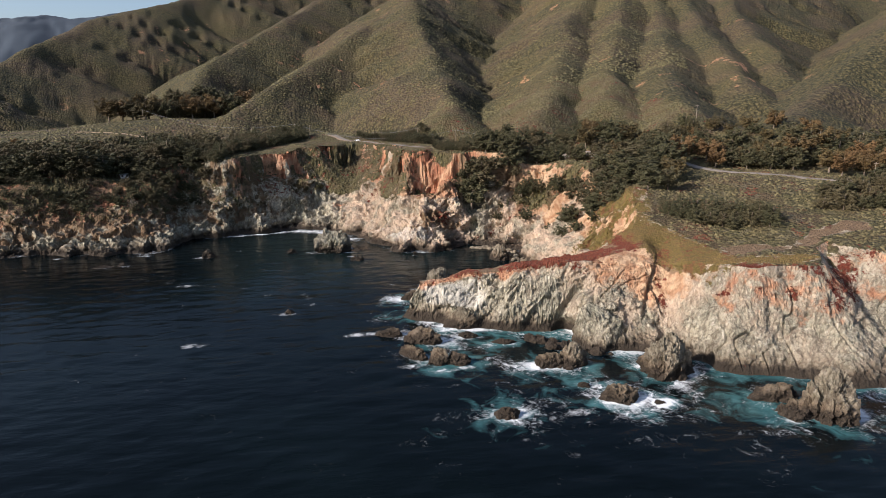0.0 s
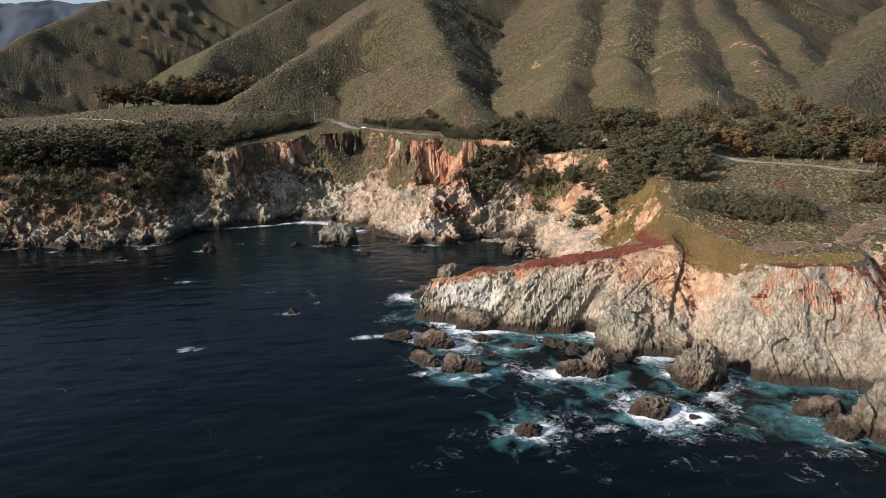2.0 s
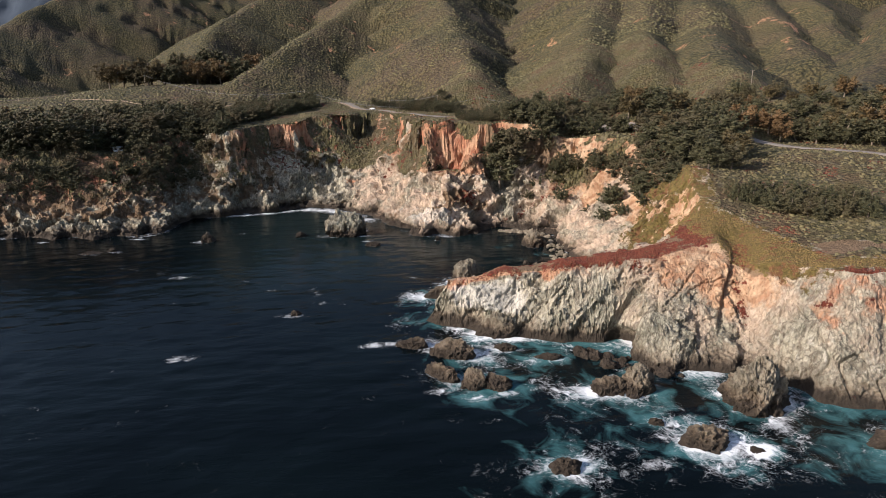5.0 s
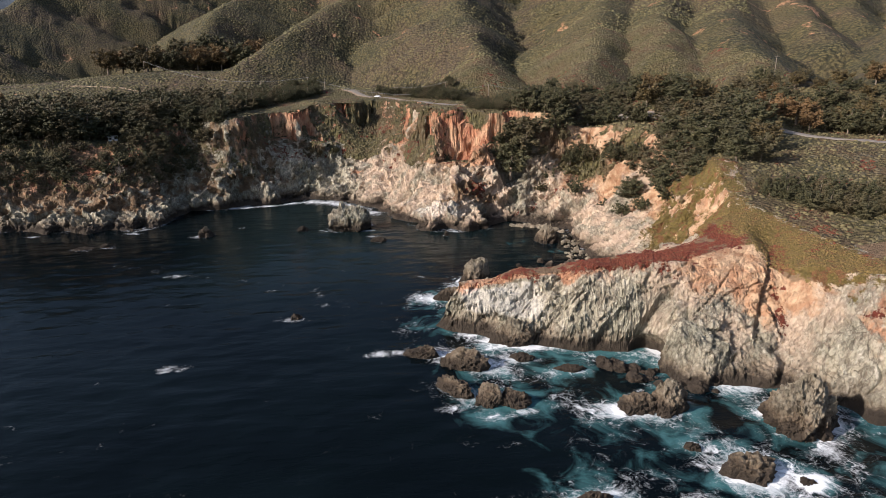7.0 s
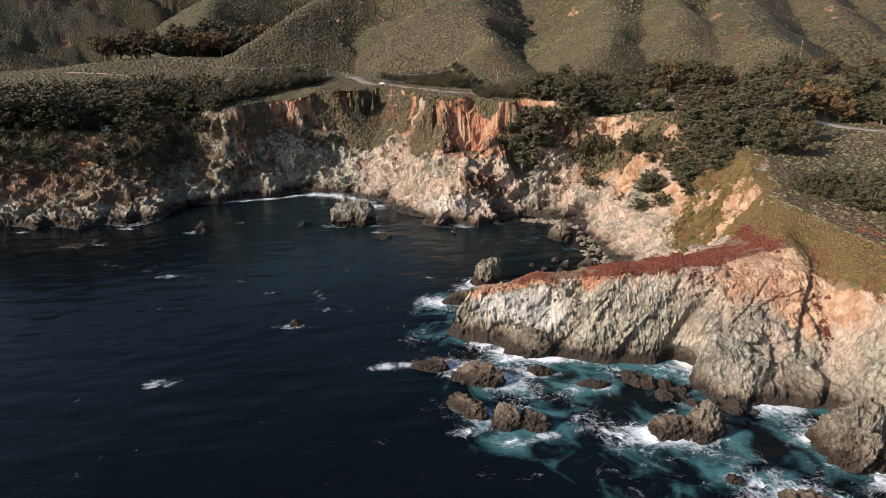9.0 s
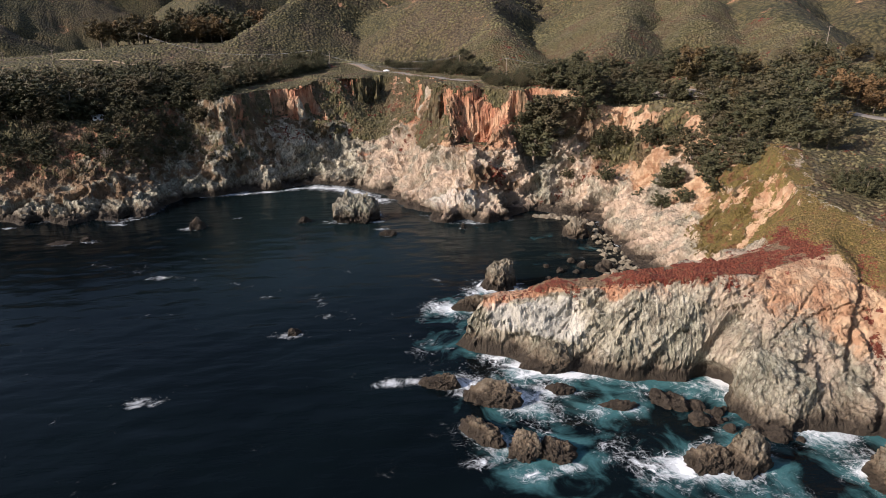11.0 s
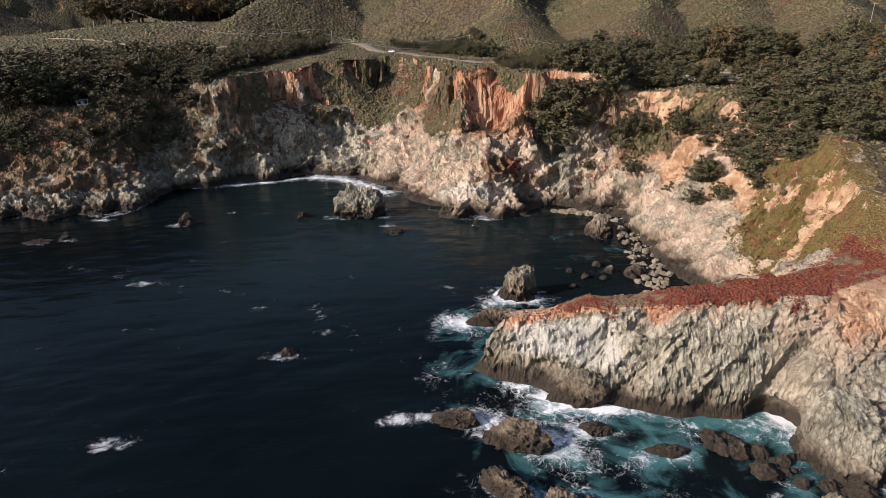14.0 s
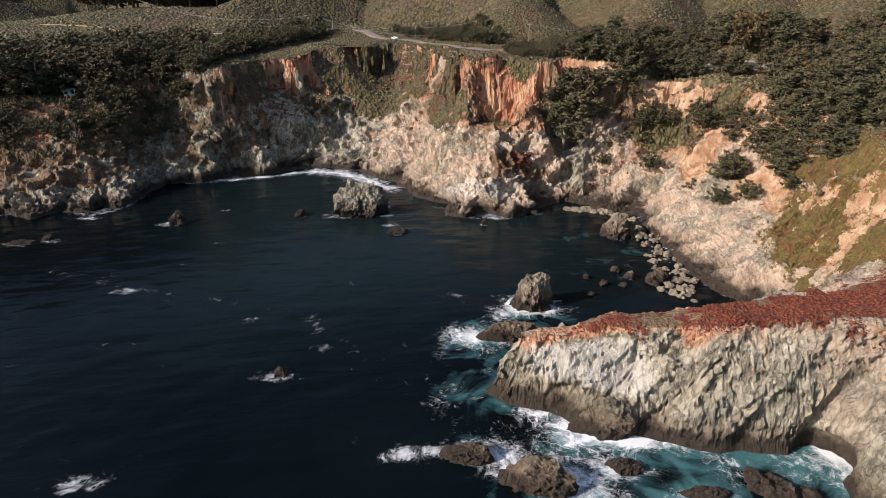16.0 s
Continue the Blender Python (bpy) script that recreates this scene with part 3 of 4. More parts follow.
red = np.maximum(red, near(gx, gy, [(131, 163), (127, 154), (123, 144)], 6) * 0.95)
red = np.maximum(red, near(gx, gy, [(66, 304), (78, 308), (90, 312)], 9) * 0.6)
red = np.maximum(red, near(gx, gy, [(100, 305), (122, 300)], 6) * 0.55)
red = red * (0.45 + 0.45 * ramp(gx, 62, 84)) * (0.75 + 0.5 * fbm2(gx / 5, gy / 5, 97, 3))
red = np.maximum(red, 0.36 * ramp(fbm2(gx / 11, gy / 11, 77, 3), 0.2, 0.7) * ramp(gz, 14, 22))
gold = near(gx, gy, [(133, 180), (134, 166), (135, 146)], 15) * 1.6 * ramp(gz, 20, 24)
gold = np.maximum(gold, near(gx, gy, [(118, 188), (128, 199), (136, 211), (143, 228)], 20) * 1.35 * ramp(gz, 3, 9) * (0.9 + 0.7 * fbm2(gx / 7, gy / 7, 57, 3)))
gold = np.maximum(gold, near(gx, gy, [(136, 137), (152, 133), (164, 134)], 8) * 1.2)
gold = gold * (1 - ramp(near(gx, gy, [(116, 181), (110, 188)], 5), 0.2, 0.6))
earth_and_shade = near(gx, gy, [(146, 150), (160, 146), (176, 144), (196, 152), (240, 146)], 8) * 1.0 * (0.9 + 0.8 * fbm2(gx / 8, gy / 8, 59, 3)) * (db > 0)
red = red * (1 - 0.85 * ramp(slope, 1.1, 2.0))
scrub = scrub * (1 - ramp(np.maximum(np.maximum(red, gold), earth_and_shade), 0.3, 0.7))
scrub = scrub * (1 - (gx < 128) * (gy < 200))
earth_and_shade = np.maximum(earth_and_shade, 0.62 * near(gx, gy, [(66, 302), (80, 308), (88, 302)], 16) ** 0.7 * ramp(gz, 5, 11) * (gz < 26))
earth_and_shade = np.maximum(earth_and_shade, 0.6 * near(gx, gy, [(98, 328), (112, 322), (130, 308)], 14) * ramp(gz, 24, 30))
earth_and_shade = np.maximum(earth_and_shade, 0.8 * ramp(rise, 0.86, 0.96) * (gx < 130) * (gy < 200) * (gx > 58))
earth_and_shade = np.maximum(earth_and_shade, near(gx, gy, [(-34, 496), (-8, 486)], 7) * 1.4)
earth_and_shade = np.maximum(earth_and_shade, 0.46 * ramp(rise, 0.4, 0.6) * (1 - ramp(rise, 0.75, 0.95)) * (gy > 280))
# earth colour stands in for shade on the western wall's pale lower rock
earth_and_shade = np.maximum(earth_and_shade, 0.5 * ramp(-gx, -12, 25) * ramp(gz, 2, 9) * (gy > 250))
earth_and_shade = np.maximum(earth_and_shade, 0.58 * west * ramp(gz, 3, 9))
chalk = near(gx, gy, [(50, 178), (57, 175), (64, 170)], 8) * 1.1 * ramp(gz, 4, 8) * (1 - ramp(rise, 0.7, 0.85))
chalk = np.maximum(chalk, 0.8 * near(gx, gy, [(40, 318), (50, 300), (66, 298)], 16) ** 0.6 * ramp(gz, 2, 6) * (1 - ramp(gz, 18, 26)))
road_bed = near(gx, gy, ROAD, 5.0)
earth_and_shade = np.maximum(earth_and_shade, ramp(road_bed, 0.05, 0.5) * (db > 1))
scrub = scrub * (1 - ramp(road_bed, 0.1, 0.5))
clay = clay * (1 - 0.9 * ramp(np.maximum(red, gold), 0.5, 0.9))

keep = (gz[:-1, :-1] > -4) | (gz[1:, 1:] > -4)
me, used = grid_mesh("ground", nx, ny, nz, keep)
me.set_sharp_from_angle(angle=radians(24))
for key, values in (("scrub", scrub), ("clay", clay), ("red", red), ("gold", gold), ("earth_and_shade", earth_and_shade), ("tan", tan), ("chalk", chalk)):
    attribute(me, key, np.clip(values, 0, 1.2).ravel()[used])
ground = tagged(new("ground", me), "pale and red sea cliffs under a scrub-covered terrace", "ground", kind="structure")
me.materials.append(land_material())

# ---- hills behind ----
az = np.radians(np.arange(-56, 62, 0.13))
rr = 180 * np.exp(np.concatenate([np.arange(0, 2.35, 0.0085), np.arange(2.35, 3.2, 0.03)]))
ga, gr = np.meshgrid(az, rr)
hx, hy = 10 + gr * np.sin(ga), -35 + gr * np.cos(ga)
hz, hrise, hh, hdw, hdb = land(hx, hy)
inside = (hx > -181) & (hx < 261) & (hy > 92) & (hy < 496)
keep = ~(inside[:-1, :-1] & inside[1:, 1:] & inside[1:, :-1] & inside[:-1, 1:]) & (hz[:-1, :-1] > -10)
hz = hz - 0.6 * ((hx > -185) & (hx < 265) & (hy > 88) & (hy < 500))
me, used = grid_mesh("hills", hx, hy, hz, keep)
hills = tagged(new("hills", me), "steep olive scrub-covered coastal hills", "hills", kind="structure")
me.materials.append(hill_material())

# ---- sea ----
# rocks that stand in the sea: place, half-widths, height above the water, turn
SEA_ROCKS = [
    (20, 302, 8.4, 5.6, 10, 15),
    (30, 278, 2.8, 2.0, 1.6, 0),
    (-44.8, 299.5, 3.0, 2.6, 4.2, 20),
    (61, 281, 1.0, 0.9, 2.0, 0),
    (-2, 301, 2.4, 1.6, 1.8, 40),
    (102, 264, 3.8, 3.2, 7.0, 0),
    (60.5, 219.5, 4.8, 3.4, 8.6, 0),
    (50.5, 204, 6.6, 2.1, 3.4, -12),
]
HEADLAND_ROCKS = [
    (33.5, 166, 3.6, 1.8, 2.4, -15),
    (43.5, 158, 4.8, 2.5, 3.8, -25),
    (38, 146, 4.0, 2.2, 3.4, -45),
    (45.2, 139.8, 3.0, 2.3, 3.6, -30),
    (50.6, 138.4, 2.8, 2.2, 3.2, -20),
    (59, 169, 5.0, 2.6, 5.6, -20),
    (69, 151, 3.2, 1.3, 1.2, -10),
    (58.6, 159, 2.4, 1.5, 1.5, -15),
    (77, 131, 3.6, 2.4, 3.4, 0),
    (84, 130, 3.9, 3.0, 5.2, 15),
    (109, 119, 6.8, 5.4, 9.2, 20),
]
OUTER_ROCKS = [
    (87, 106, 4.0, 3.0, 3.0, 0),
    (96, 101.5, 1.2, 1.0, 0.8, 0),
    (81, 115, 1.6, 1.3, 1.2, 0),
    (54.5, 103, 2.6, 1.8, 1.8, 0),
    (127, 98, 5.0, 2.6, 3.4, -10),
    (126, 89, 3.6, 3.0, 3.0, 0),
    (134, 88, 6.0, 5.2, 9.5, 30),
    (-91, 287, 4.0, 1.6, 1.0, 10),
    (-83, 289, 2.0, 1.4, 1.2, 0),
    (-0.6, 197, 1.6, 1.2, 1.2, 0),
]
SEA_ROCKS = SEA_ROCKS + HEADLAND_ROCKS + OUTER_ROCKS
BREAKERS = [(-2, 196), (54, 101), (57, 104), (36, 138), (45, 133), (52, 134), (27, 168), (70, 150), (-46, 244), (-31, 169), (-78, 309), (-120, 311), (5, 360), (10, 297), (27, 296), (73, 101), (22, 168), (28, 285), (-90, 285), (-82, 287), (-48, 298)]


def sea_line(centre, low, high, step, far):
    out = step * np.exp(np.arange(0, 9, 0.22))
    out = np.cumsum(out)
    out = out[out < far]
    return np.concatenate([(low - out)[::-1], np.arange(low, high, step), high + out])


sx, sy = sea_line(0, -165, 180, 0.9, 5200), sea_line(0, 60, 378, 0.9, 5200)
px, py = np.meshgrid(sx, sy)
off = -signed_distance(px, py, WATER)
ring = np.full(px.shape, 1e9)
for x, y, a, b, high, turn in SEA_ROCKS:
    c, s = math.cos(radians(turn)), math.sin(radians(turn))
    u, v = (px - x) * c + (py - y) * s, (py - y) * c - (px - x) * s
    ring = np.minimum(ring, (np.hypot(u / a, v / b) - 1) * min(a, b) * max(1.0, 2.4 / min(a, b)))
open_side = ramp(px - 0.35 * (py - 170), 20, 60) * ramp(py, 215, 185)
open_side = np.maximum(open_side, 0.9 * ramp(near(px, py, [(38, 180), (44, 200), (58, 214)], 20), 0.0, 0.7))
open_side = np.maximum(open_side, 0.55 * ramp(near(px, py, [(20, 300), (12, 345), (-10, 355)], 20), 0.0, 0.7))
foam = np.exp(-np.clip(off, 0, None) / (1.6 + 3.5 * open_side)) * (0.38 + 0.24 * open_side)
foam = np.maximum(foam, np.exp(-np.clip(ring, 0, None) / (1.4 + 4.5 * open_side)) * (0.6 + 0.42 * open_side))
foam = np.maximum(foam, open_side * 0.53 * np.exp(-np.clip(np.minimum(ring, off), 0, None) / 11))
foam = foam * np.clip(0.72 + 0.7 * fbm2(px / 13, py / 13, 66, 3), 0.1, 1.25)
for x, y in BREAKERS:
    foam = np.maximum(foam, 0.66 * np.exp(-(((px - x) / 4.6) ** 2 + ((py - y) / 2.2) ** 2)))
for x, y in ((-10, 222.5), (7.8, 206), (-30.5, 311), (41.5, 209), (41, 228), (30.5, 276)):
    foam = np.maximum(foam, 0.5 * np.exp(-(((px - x) / 2.6) ** 2 + ((py - y) / 1.6) ** 2)))
stream = near(px, py, [(-75, 262), (-30, 238), (0, 225), (14, 205), (18, 196)], 5)
foam = np.maximum(foam, 0.2 * stream)
foam = np.maximum(foam, 0.7 * near(px, py, [(-52, 352), (-20, 357), (2, 364)], 5))
foam = np.maximum(foam, 0.9 * near(px, py, [(0, 363), (12, 358), (22, 346), (31, 330)], 10))
stir = np.clip(open_side * np.exp(-np.clip(np.minimum(ring, off), 0, None) / 14) * 1.0, 0, 1)
stir = np.maximum(stir, 0.42 * near(px, py, [(80, 270), (95, 250), (85, 235)], 28))
swell = (0.12 * fbm2(px / 9, py / 5, 15, 3)) * ramp(-np.abs(px), -400, -150) * ramp(py, 20, 70) * ramp(-py, -400, -370)
me, used = grid_mesh("water", px, py, swell, np.ones((len(sy) - 1, len(sx) - 1), bool))
attribute(me, "foam", foam.ravel()[used])
shoal = ramp(py, 190, 270) * ramp(px, -60, -10) * ramp(-px, -120, -60)
attribute(me, "shoal", shoal.ravel()[used])
attribute(me, "stir", stir.ravel()[used])
water = tagged(new("water", me), "dark navy sea with white foam round the rocks", "sea", kind="structure")
me.materials.append(sea_material())


# ---- things ----
def mesh_of(name, verts, faces, mat, smooth=False):
    me = bpy.data.meshes.new(name)
    me.from_pydata([tuple(v) for v in verts], [], [tuple(f) for f in faces])
    me.materials.append(mat)
    if smooth:
        me.shade_smooth()
    me.update()
    return me


def part(name, me, parent, label="", m=None):
    ob = new(name, me)
    ob.parent = parent
    if m is not None:
        ob.matrix_basis = m
    return tagged(ob, label)


def rock_material():
    m, t, b = material("sea_rock", 0.88)
    n = Nodes(t)
    c, h = rock_colour(n)
    c = n.mix(0.5, c, (0.10, 0.066, 0.04))
    c = wet_foot(n, c)
    n.put(b.inputs["Base Color"], c)
    n.put(b.inputs["Normal"], n.bump(h, 1.3, 1.0))
    return m


ROCK = rock_material()
PALE = bpy.data.materials["cliff_and_scrub"]


def ball(levels):
    bm = bmesh.new()
    bmesh.ops.create_icosphere(bm, subdivisions=levels, radius=1)
    v = np.array([q.co[:] for q in bm.verts])
    f = [[q.index for q in face.verts] for face in bm.faces]
    bm.free()
    return v, f


BALLS = {k: ball(k) for k in (2, 3, 5, 6)}


def rock_mesh(a, b, high, seed, levels, mat, peak=0.0, relief=1.0):
    """A broken rock: a lump cut by random planes, then pitted. peak draws it up to a point."""
    rng = np.random.default_rng(seed)
    v, f = BALLS[levels]
    v = v.copy()
    for _ in range(16):
        n = rng.normal(size=3) * (1, 1, 0.7)
        n /= np.linalg.norm(n)
        d = rng.uniform(0.66, 0.93)
        v -= np.clip(v @ n - d, 0, None)[:, None] * n * 0.93
    up = np.clip(v[:, 2:] + 0.2, 0, 1)
    v[:, :2] *= 1.12 - peak * up
    v = v * (a * 1.3, b * 1.3, high * 1.3)
    out = v / np.linalg.norm(v, axis=1, keepdims=True)
    s = 0.22 * min(a, b)
    u, w = v[:, 0] * 0.8 - v[:, 2] * 0.6, v[:, 0] * 0.6 + v[:, 2] * 0.8
    k = 1.25 * s * facets(u / (2.4 * s), v[:, 1] / (2.4 * s), w / (3.4 * s), seed)
    k += 0.6 * s * facets(u / (1.0 * s), v[:, 1] / (1.0 * s), w / (1.3 * s), seed + 9)
    k += 0.3 * s * facets(u / (0.45 * s), v[:, 1] / (0.45 * s), w / (0.5 * s), seed + 19)
    k = k * relief
    v = v + out * k[:, None]
    return mesh_of("rock", v, f, mat)


for i, (x, y, a, b, high, turn) in enumerate(SEA_ROCKS):
    pale = i == 0
    me = rock_mesh(a, b, high, 140 + i, 6 if max(a, b) > 5.5 else 5, PALE if i == 0 else ROCK, 0.34 if high > a * 1.3 else 0.16 if high > a * 0.8 else 0.05)
    ob = new("sea_rock", me)
    ob.matrix_world = pose(x, y, -0.4, 0, 0, turn)
    kind = "tall craggy" if high > 6 else "low wave-washed"
    shade = "pale-topped grey" if pale else "brown"
    tagged(ob, f"{kind} {shade} rock standing in white foam in the sea", "rock", "rocks in the sea")
# the leaning slab under the headland
ob = new("rock_slab", rock_mesh(9.0, 5.6, 12.5, 77, 6, PALE, 0.40, 0.5))
ob.matrix_world = pose(98.5, 144, -1.5, -8, 0, -28)
tagged(ob, "huge pale leaning rock slab at the foot of the cliff", "rock", "rocks in the sea")


# ---- plants ----
def leaf_material(name, dark, light, dry):
    m, t, b = material(name, 0.75)
    n = Nodes(t)
    g = t.nodes.new("ShaderNodeNewGeometry")
    o = t.nodes.new("ShaderNodeObjectInfo")
    c = n.mix(g.outputs["Random Per Island"], dark, light)
    c = n.mix(n.step(o.outputs["Random"], 0.35, 1.0, 0.0, 0.75), c, dry)
    c = n.mix(n.step(n.noise(1.4, 3), 0.45, 0.7, 0.0, 0.4), c, light)
    n.put(b.inputs["Base Color"], c)
    return m


def bark_material():
    m, t, b = material("bark", 0.9)
    n = Nodes(t)
    k = n.noise(0.4, 5, n.at((1, 1, 0.2)))
    n.put(b.inputs["Base Color"], n.mix(k, (0.09, 0.065, 0.045), (0.26, 0.21, 0.16)))
    n.put(b.inputs["Normal"], n.bump(k, 0.08))
    return m


BARK = bark_material()
CYPRESS = leaf_material("cypress_leaf", (0.029, 0.032, 0.014), (0.078, 0.070, 0.031), (0.085, 0.066, 0.034))
OLIVE = leaf_material("olive_leaf", (0.045, 0.036, 0.016), (0.11, 0.08, 0.03), (0.15, 0.08, 0.032))
BUSH = leaf_material("bush_leaf", (0.028, 0.031, 0.014), (0.074, 0.067, 0.029), (0.085, 0.064, 0.032))
SCRUB = leaf_material("scrub_leaf", (0.05, 0.047, 0.02), (0.145, 0.125, 0.054), (0.13, 0.10, 0.05))


def tube(points, radii, sides=6):
    """Rings of points round a line, joined up."""
    v, f = [], []
    for i, (p, r) in enumerate(zip(points, radii)):
        for k in range(sides):
            a = 2 * math.pi * k / sides
            v.append((p[0] + r * math.cos(a), p[1] + r * math.sin(a), p[2]))
        if i:
            for k in range(sides):
                a, b = (i - 1) * sides + k, (i - 1) * sides + (k + 1) % sides
                f.append((a, b, b + sides, a + sides))
    f.append(tuple(range(len(v) - sides, len(v))))
    return v, f


CORE = np.array([(1, 0, 0), (0, 1, 0), (-1, 0, 0), (0, -1, 0), (0, 0, 1), (0, 0, -1)], float)
CORE_FACES = [(0, 1, 4), (1, 2, 4), (2, 3, 4), (3, 0, 4), (1, 0, 5), (2, 1, 5), (3, 2, 5), (0, 3, 5)]


def tree_meshes(kind, seed):
    """Trunk with limbs that carry sprays of leaf blades, for a tree one metre high."""
    rng = np.random.default_rng(seed)
    mat = {"cypress": CYPRESS, "gum": OLIVE, "bush": BUSH}[kind]
    verts, faces = tube([(0, 0, -0.12), (0.01, 0.0, 0.25), (0.03, 0.01, 0.55), (0.05, 0.0, 0.85)], (0.04, 0.03, 0.02, 0.006))
    crown_v, crown_f = [], []
    wind = np.array([0.5, -0.05, 0.06]) if kind == "cypress" else np.array([0.12, 0.0, 0.08])
    limbs = 17 if kind == "cypress" else 15
    for i in range(limbs):
        a = 2.4 * i + rng.uniform(-0.5, 0.5)
        level = (i + rng.uniform(0.1, 0.9)) / limbs
        if kind == "cypress":
            foot, reach, lift = 0.12 + 0.56 * level, 0.52 * (1 - 0.66 * level**2.2) * rng.uniform(0.75, 1.15), 0.10 + 0.22 * level
        elif kind == "gum":
            foot, reach, lift = 0.24 + 0.36 * level, 0.44 * math.sqrt(1 - 0.8 * (level - 0.35) ** 2) * rng.uniform(0.8, 1.1), 0.12 + 0.26 * level
        else:
            foot, reach, lift = 0.04 + 0.3 * level, 0.66 * (1 - 0.62 * level**1.5) * rng.uniform(0.85, 1.1), 0.12 + 0.5 * level
        way = np.array([math.cos(a), math.sin(a), 0.0])
        start = np.array([0.03 * foot, 0.0, foot])
        end = start + way * reach + wind * reach * 0.55 + np.array([0, 0, lift])
        if kind != "bush":
            lv, lf = tube([tuple(start), tuple((start + end) / 2 + (0, 0, 0.015)), tuple(end)], (0.013, 0.008, 0.003), 4)
            faces += [tuple(q + len(verts) for q in face) for face in lf]
            verts += lv
        for t in (0.3, 0.55, 0.78, 0.98):
            centre = start + (end - start) * t + rng.normal(size=3) * (0.05, 0.05, 0.025)
            size = rng.uniform(0.08, 0.125) * (1.15 if kind == "bush" else 1.0) * (1.1 - 0.35 * t)
            flat = 0.62 if kind == "cypress" else 0.8
            k = len(crown_v)
            crown_v += list(CORE * (size * 0.85, size * 0.85, size * 0.85 * flat) * rng.uniform(0.7, 1.3, (6, 1)) + centre)
            crown_f += [tuple(q + k for q in face) for face in CORE_FACES]
            for _ in range(26):
                o = rng.normal(size=3)
                o /= np.linalg.norm(o)
                p = centre + o * size * rng.uniform(0.6, 1.1) * np.array([1, 1, flat])
                d = 0.75 * o * (1, 1, flat) + 0.35 * way + wind * 1.2 + rng.normal(size=3) * 0.3
                d /= np.linalg.norm(d)
                w = np.cross(d, rng.normal(size=3))
                w /= np.linalg.norm(w)
                long = rng.uniform(0.045, 0.085) * (1.15 if kind == "cypress" else 0.85)
                wide = long * (0.24 if kind == "cypress" else 0.42)
                k = len(crown_v)
                crown_v += [p - w * wide, p + w * wide, p + d * long]
                crown_f.append((k, k + 1, k + 2))
    return mesh_of("trunk", verts, faces, BARK, True), mesh_of("crown", crown_v, crown_f, mat)


TREES = {kind: [tree_meshes(kind, seed) for seed in range(first, first + 4)] for kind, first in (("cypress", 10), ("gum", 20), ("bush", 30))}
TREE_NAMES = {"cypress": ("cypress_tree", "dark green windswept cypress tree on the cliff top", "tree"),
              "gum": ("gum_tree", "olive and rust-coloured rounded tree on the slope", "tree"),
              "bush": ("bush", "dark green rounded bush among dry scrub", "bush")}


def plant(kind, x, y, z, high, i, group, sink=0.2, label=""):
    name, words, category = TREE_NAMES[kind]
    root = new(name)
    rng = random.Random(i * 7 + int(x * 3))
    root.matrix_world = pose(x, y, z - sink, 0, 0, rng.uniform(-40, 40)) @ Matrix.Diagonal((high * rng.uniform(0.9, 1.25), high * rng.uniform(0.9, 1.25), high, 1))
    trunk, crown = TREES[kind][rng.randrange(4)]
    part("trunk", trunk, root)
    part("crown", crown, root)
    return tagged(root, label or words, category, group)


HOUSES = [(-101, 372), (-103, 364), (-86, 400), (-88, 392), (-70, 406)]


def grove(ring, spacing, kinds, low, high, seed, group):
    """Trees strewn inside a ring, never closer than the spacing."""
    rng = random.Random(seed)
    r = np.random.default_rng(seed)
    x = r.uniform(min(p[0] for p in ring), max(p[0] for p in ring), 2500)
    y = r.uniform(min(p[1] for p in ring), max(p[1] for p in ring), 2500)
    ok = signed_distance(x, y, ring) > 0
    got = []
    for p in zip(x[ok], y[ok]):
        if all((p[0] - a) ** 2 + (p[1] - b) ** 2 > spacing**2 for a, b in got) and all((p[0] - a) ** 2 + (p[1] - b) ** 2 > 64 for a, b in HOUSES):
            got.append(p)
    place = np.array(got)
    heights = land(place[:, 0], place[:, 1])[0]
    for i, ((px_, py_), pz_) in enumerate(zip(got, heights)):
        plant(rng.choice(kinds), px_, py_, pz_, rng.uniform(low, high), i + seed, group)


C, G, B = "cypress", "gum", "bush"
grove([(103, 322), (112, 345), (135, 352), (165, 342), (160, 300), (150, 305), (134, 320), (118, 326)], 7.5, (C, C, C, B), 7, 11, 1, "trees above the cove")
grove([(160, 300), (168, 345), (205, 325), (262, 268), (232, 254), (205, 266), (186, 244), (180, 222), (158, 224), (162, 264)], 9.0, (C, C, C, G), 9, 14, 2, "trees above the cove")
grove([(150, 348), (175, 362), (235, 335), (290, 300), (262, 272), (205, 330)], 9.5, (G, G, G, B), 6, 9.5, 3, "trees above the cove")
grove([(240, 252), (268, 272), (325, 262), (338, 220), (292, 204), (262, 216)], 9.5, (G, C, G, B), 10, 16, 21, "trees above the cove")
grove([(-184, 366), (-140, 362), (-98, 366), (-76, 392), (-52, 398), (-62, 440), (-110, 432), (-184, 424)], 7.5, (C, C, C, B), 12, 19, 4, "dark trees by the cove")
grove([(-56, 424), (-38, 426), (4, 470), (2, 492), (-48, 480)], 6.0, (C, B, B), 7, 11, 5, "dark trees by the cove")
grove([(-66, 378), (-50, 370), (-44, 384), (-40, 404), (-42, 425), (-62, 415)], 5.8, (C, C, B), 7, 11, 12, "dark trees by the cove")
grove([(-184, 344), (-120, 344), (-84, 352), (-60, 368), (-76, 380), (-100, 364), (-140, 362), (-184, 366)], 5.6, (B, B, C), 4, 8, 31, "dark bushes on the cove's western slope")
grove([(-190, 650), (-150, 700), (-100, 745), (-60, 720), (-70, 670), (-120, 655)], 12.0, (G, C), 18, 27, 6, "grove at the foot of the hill")
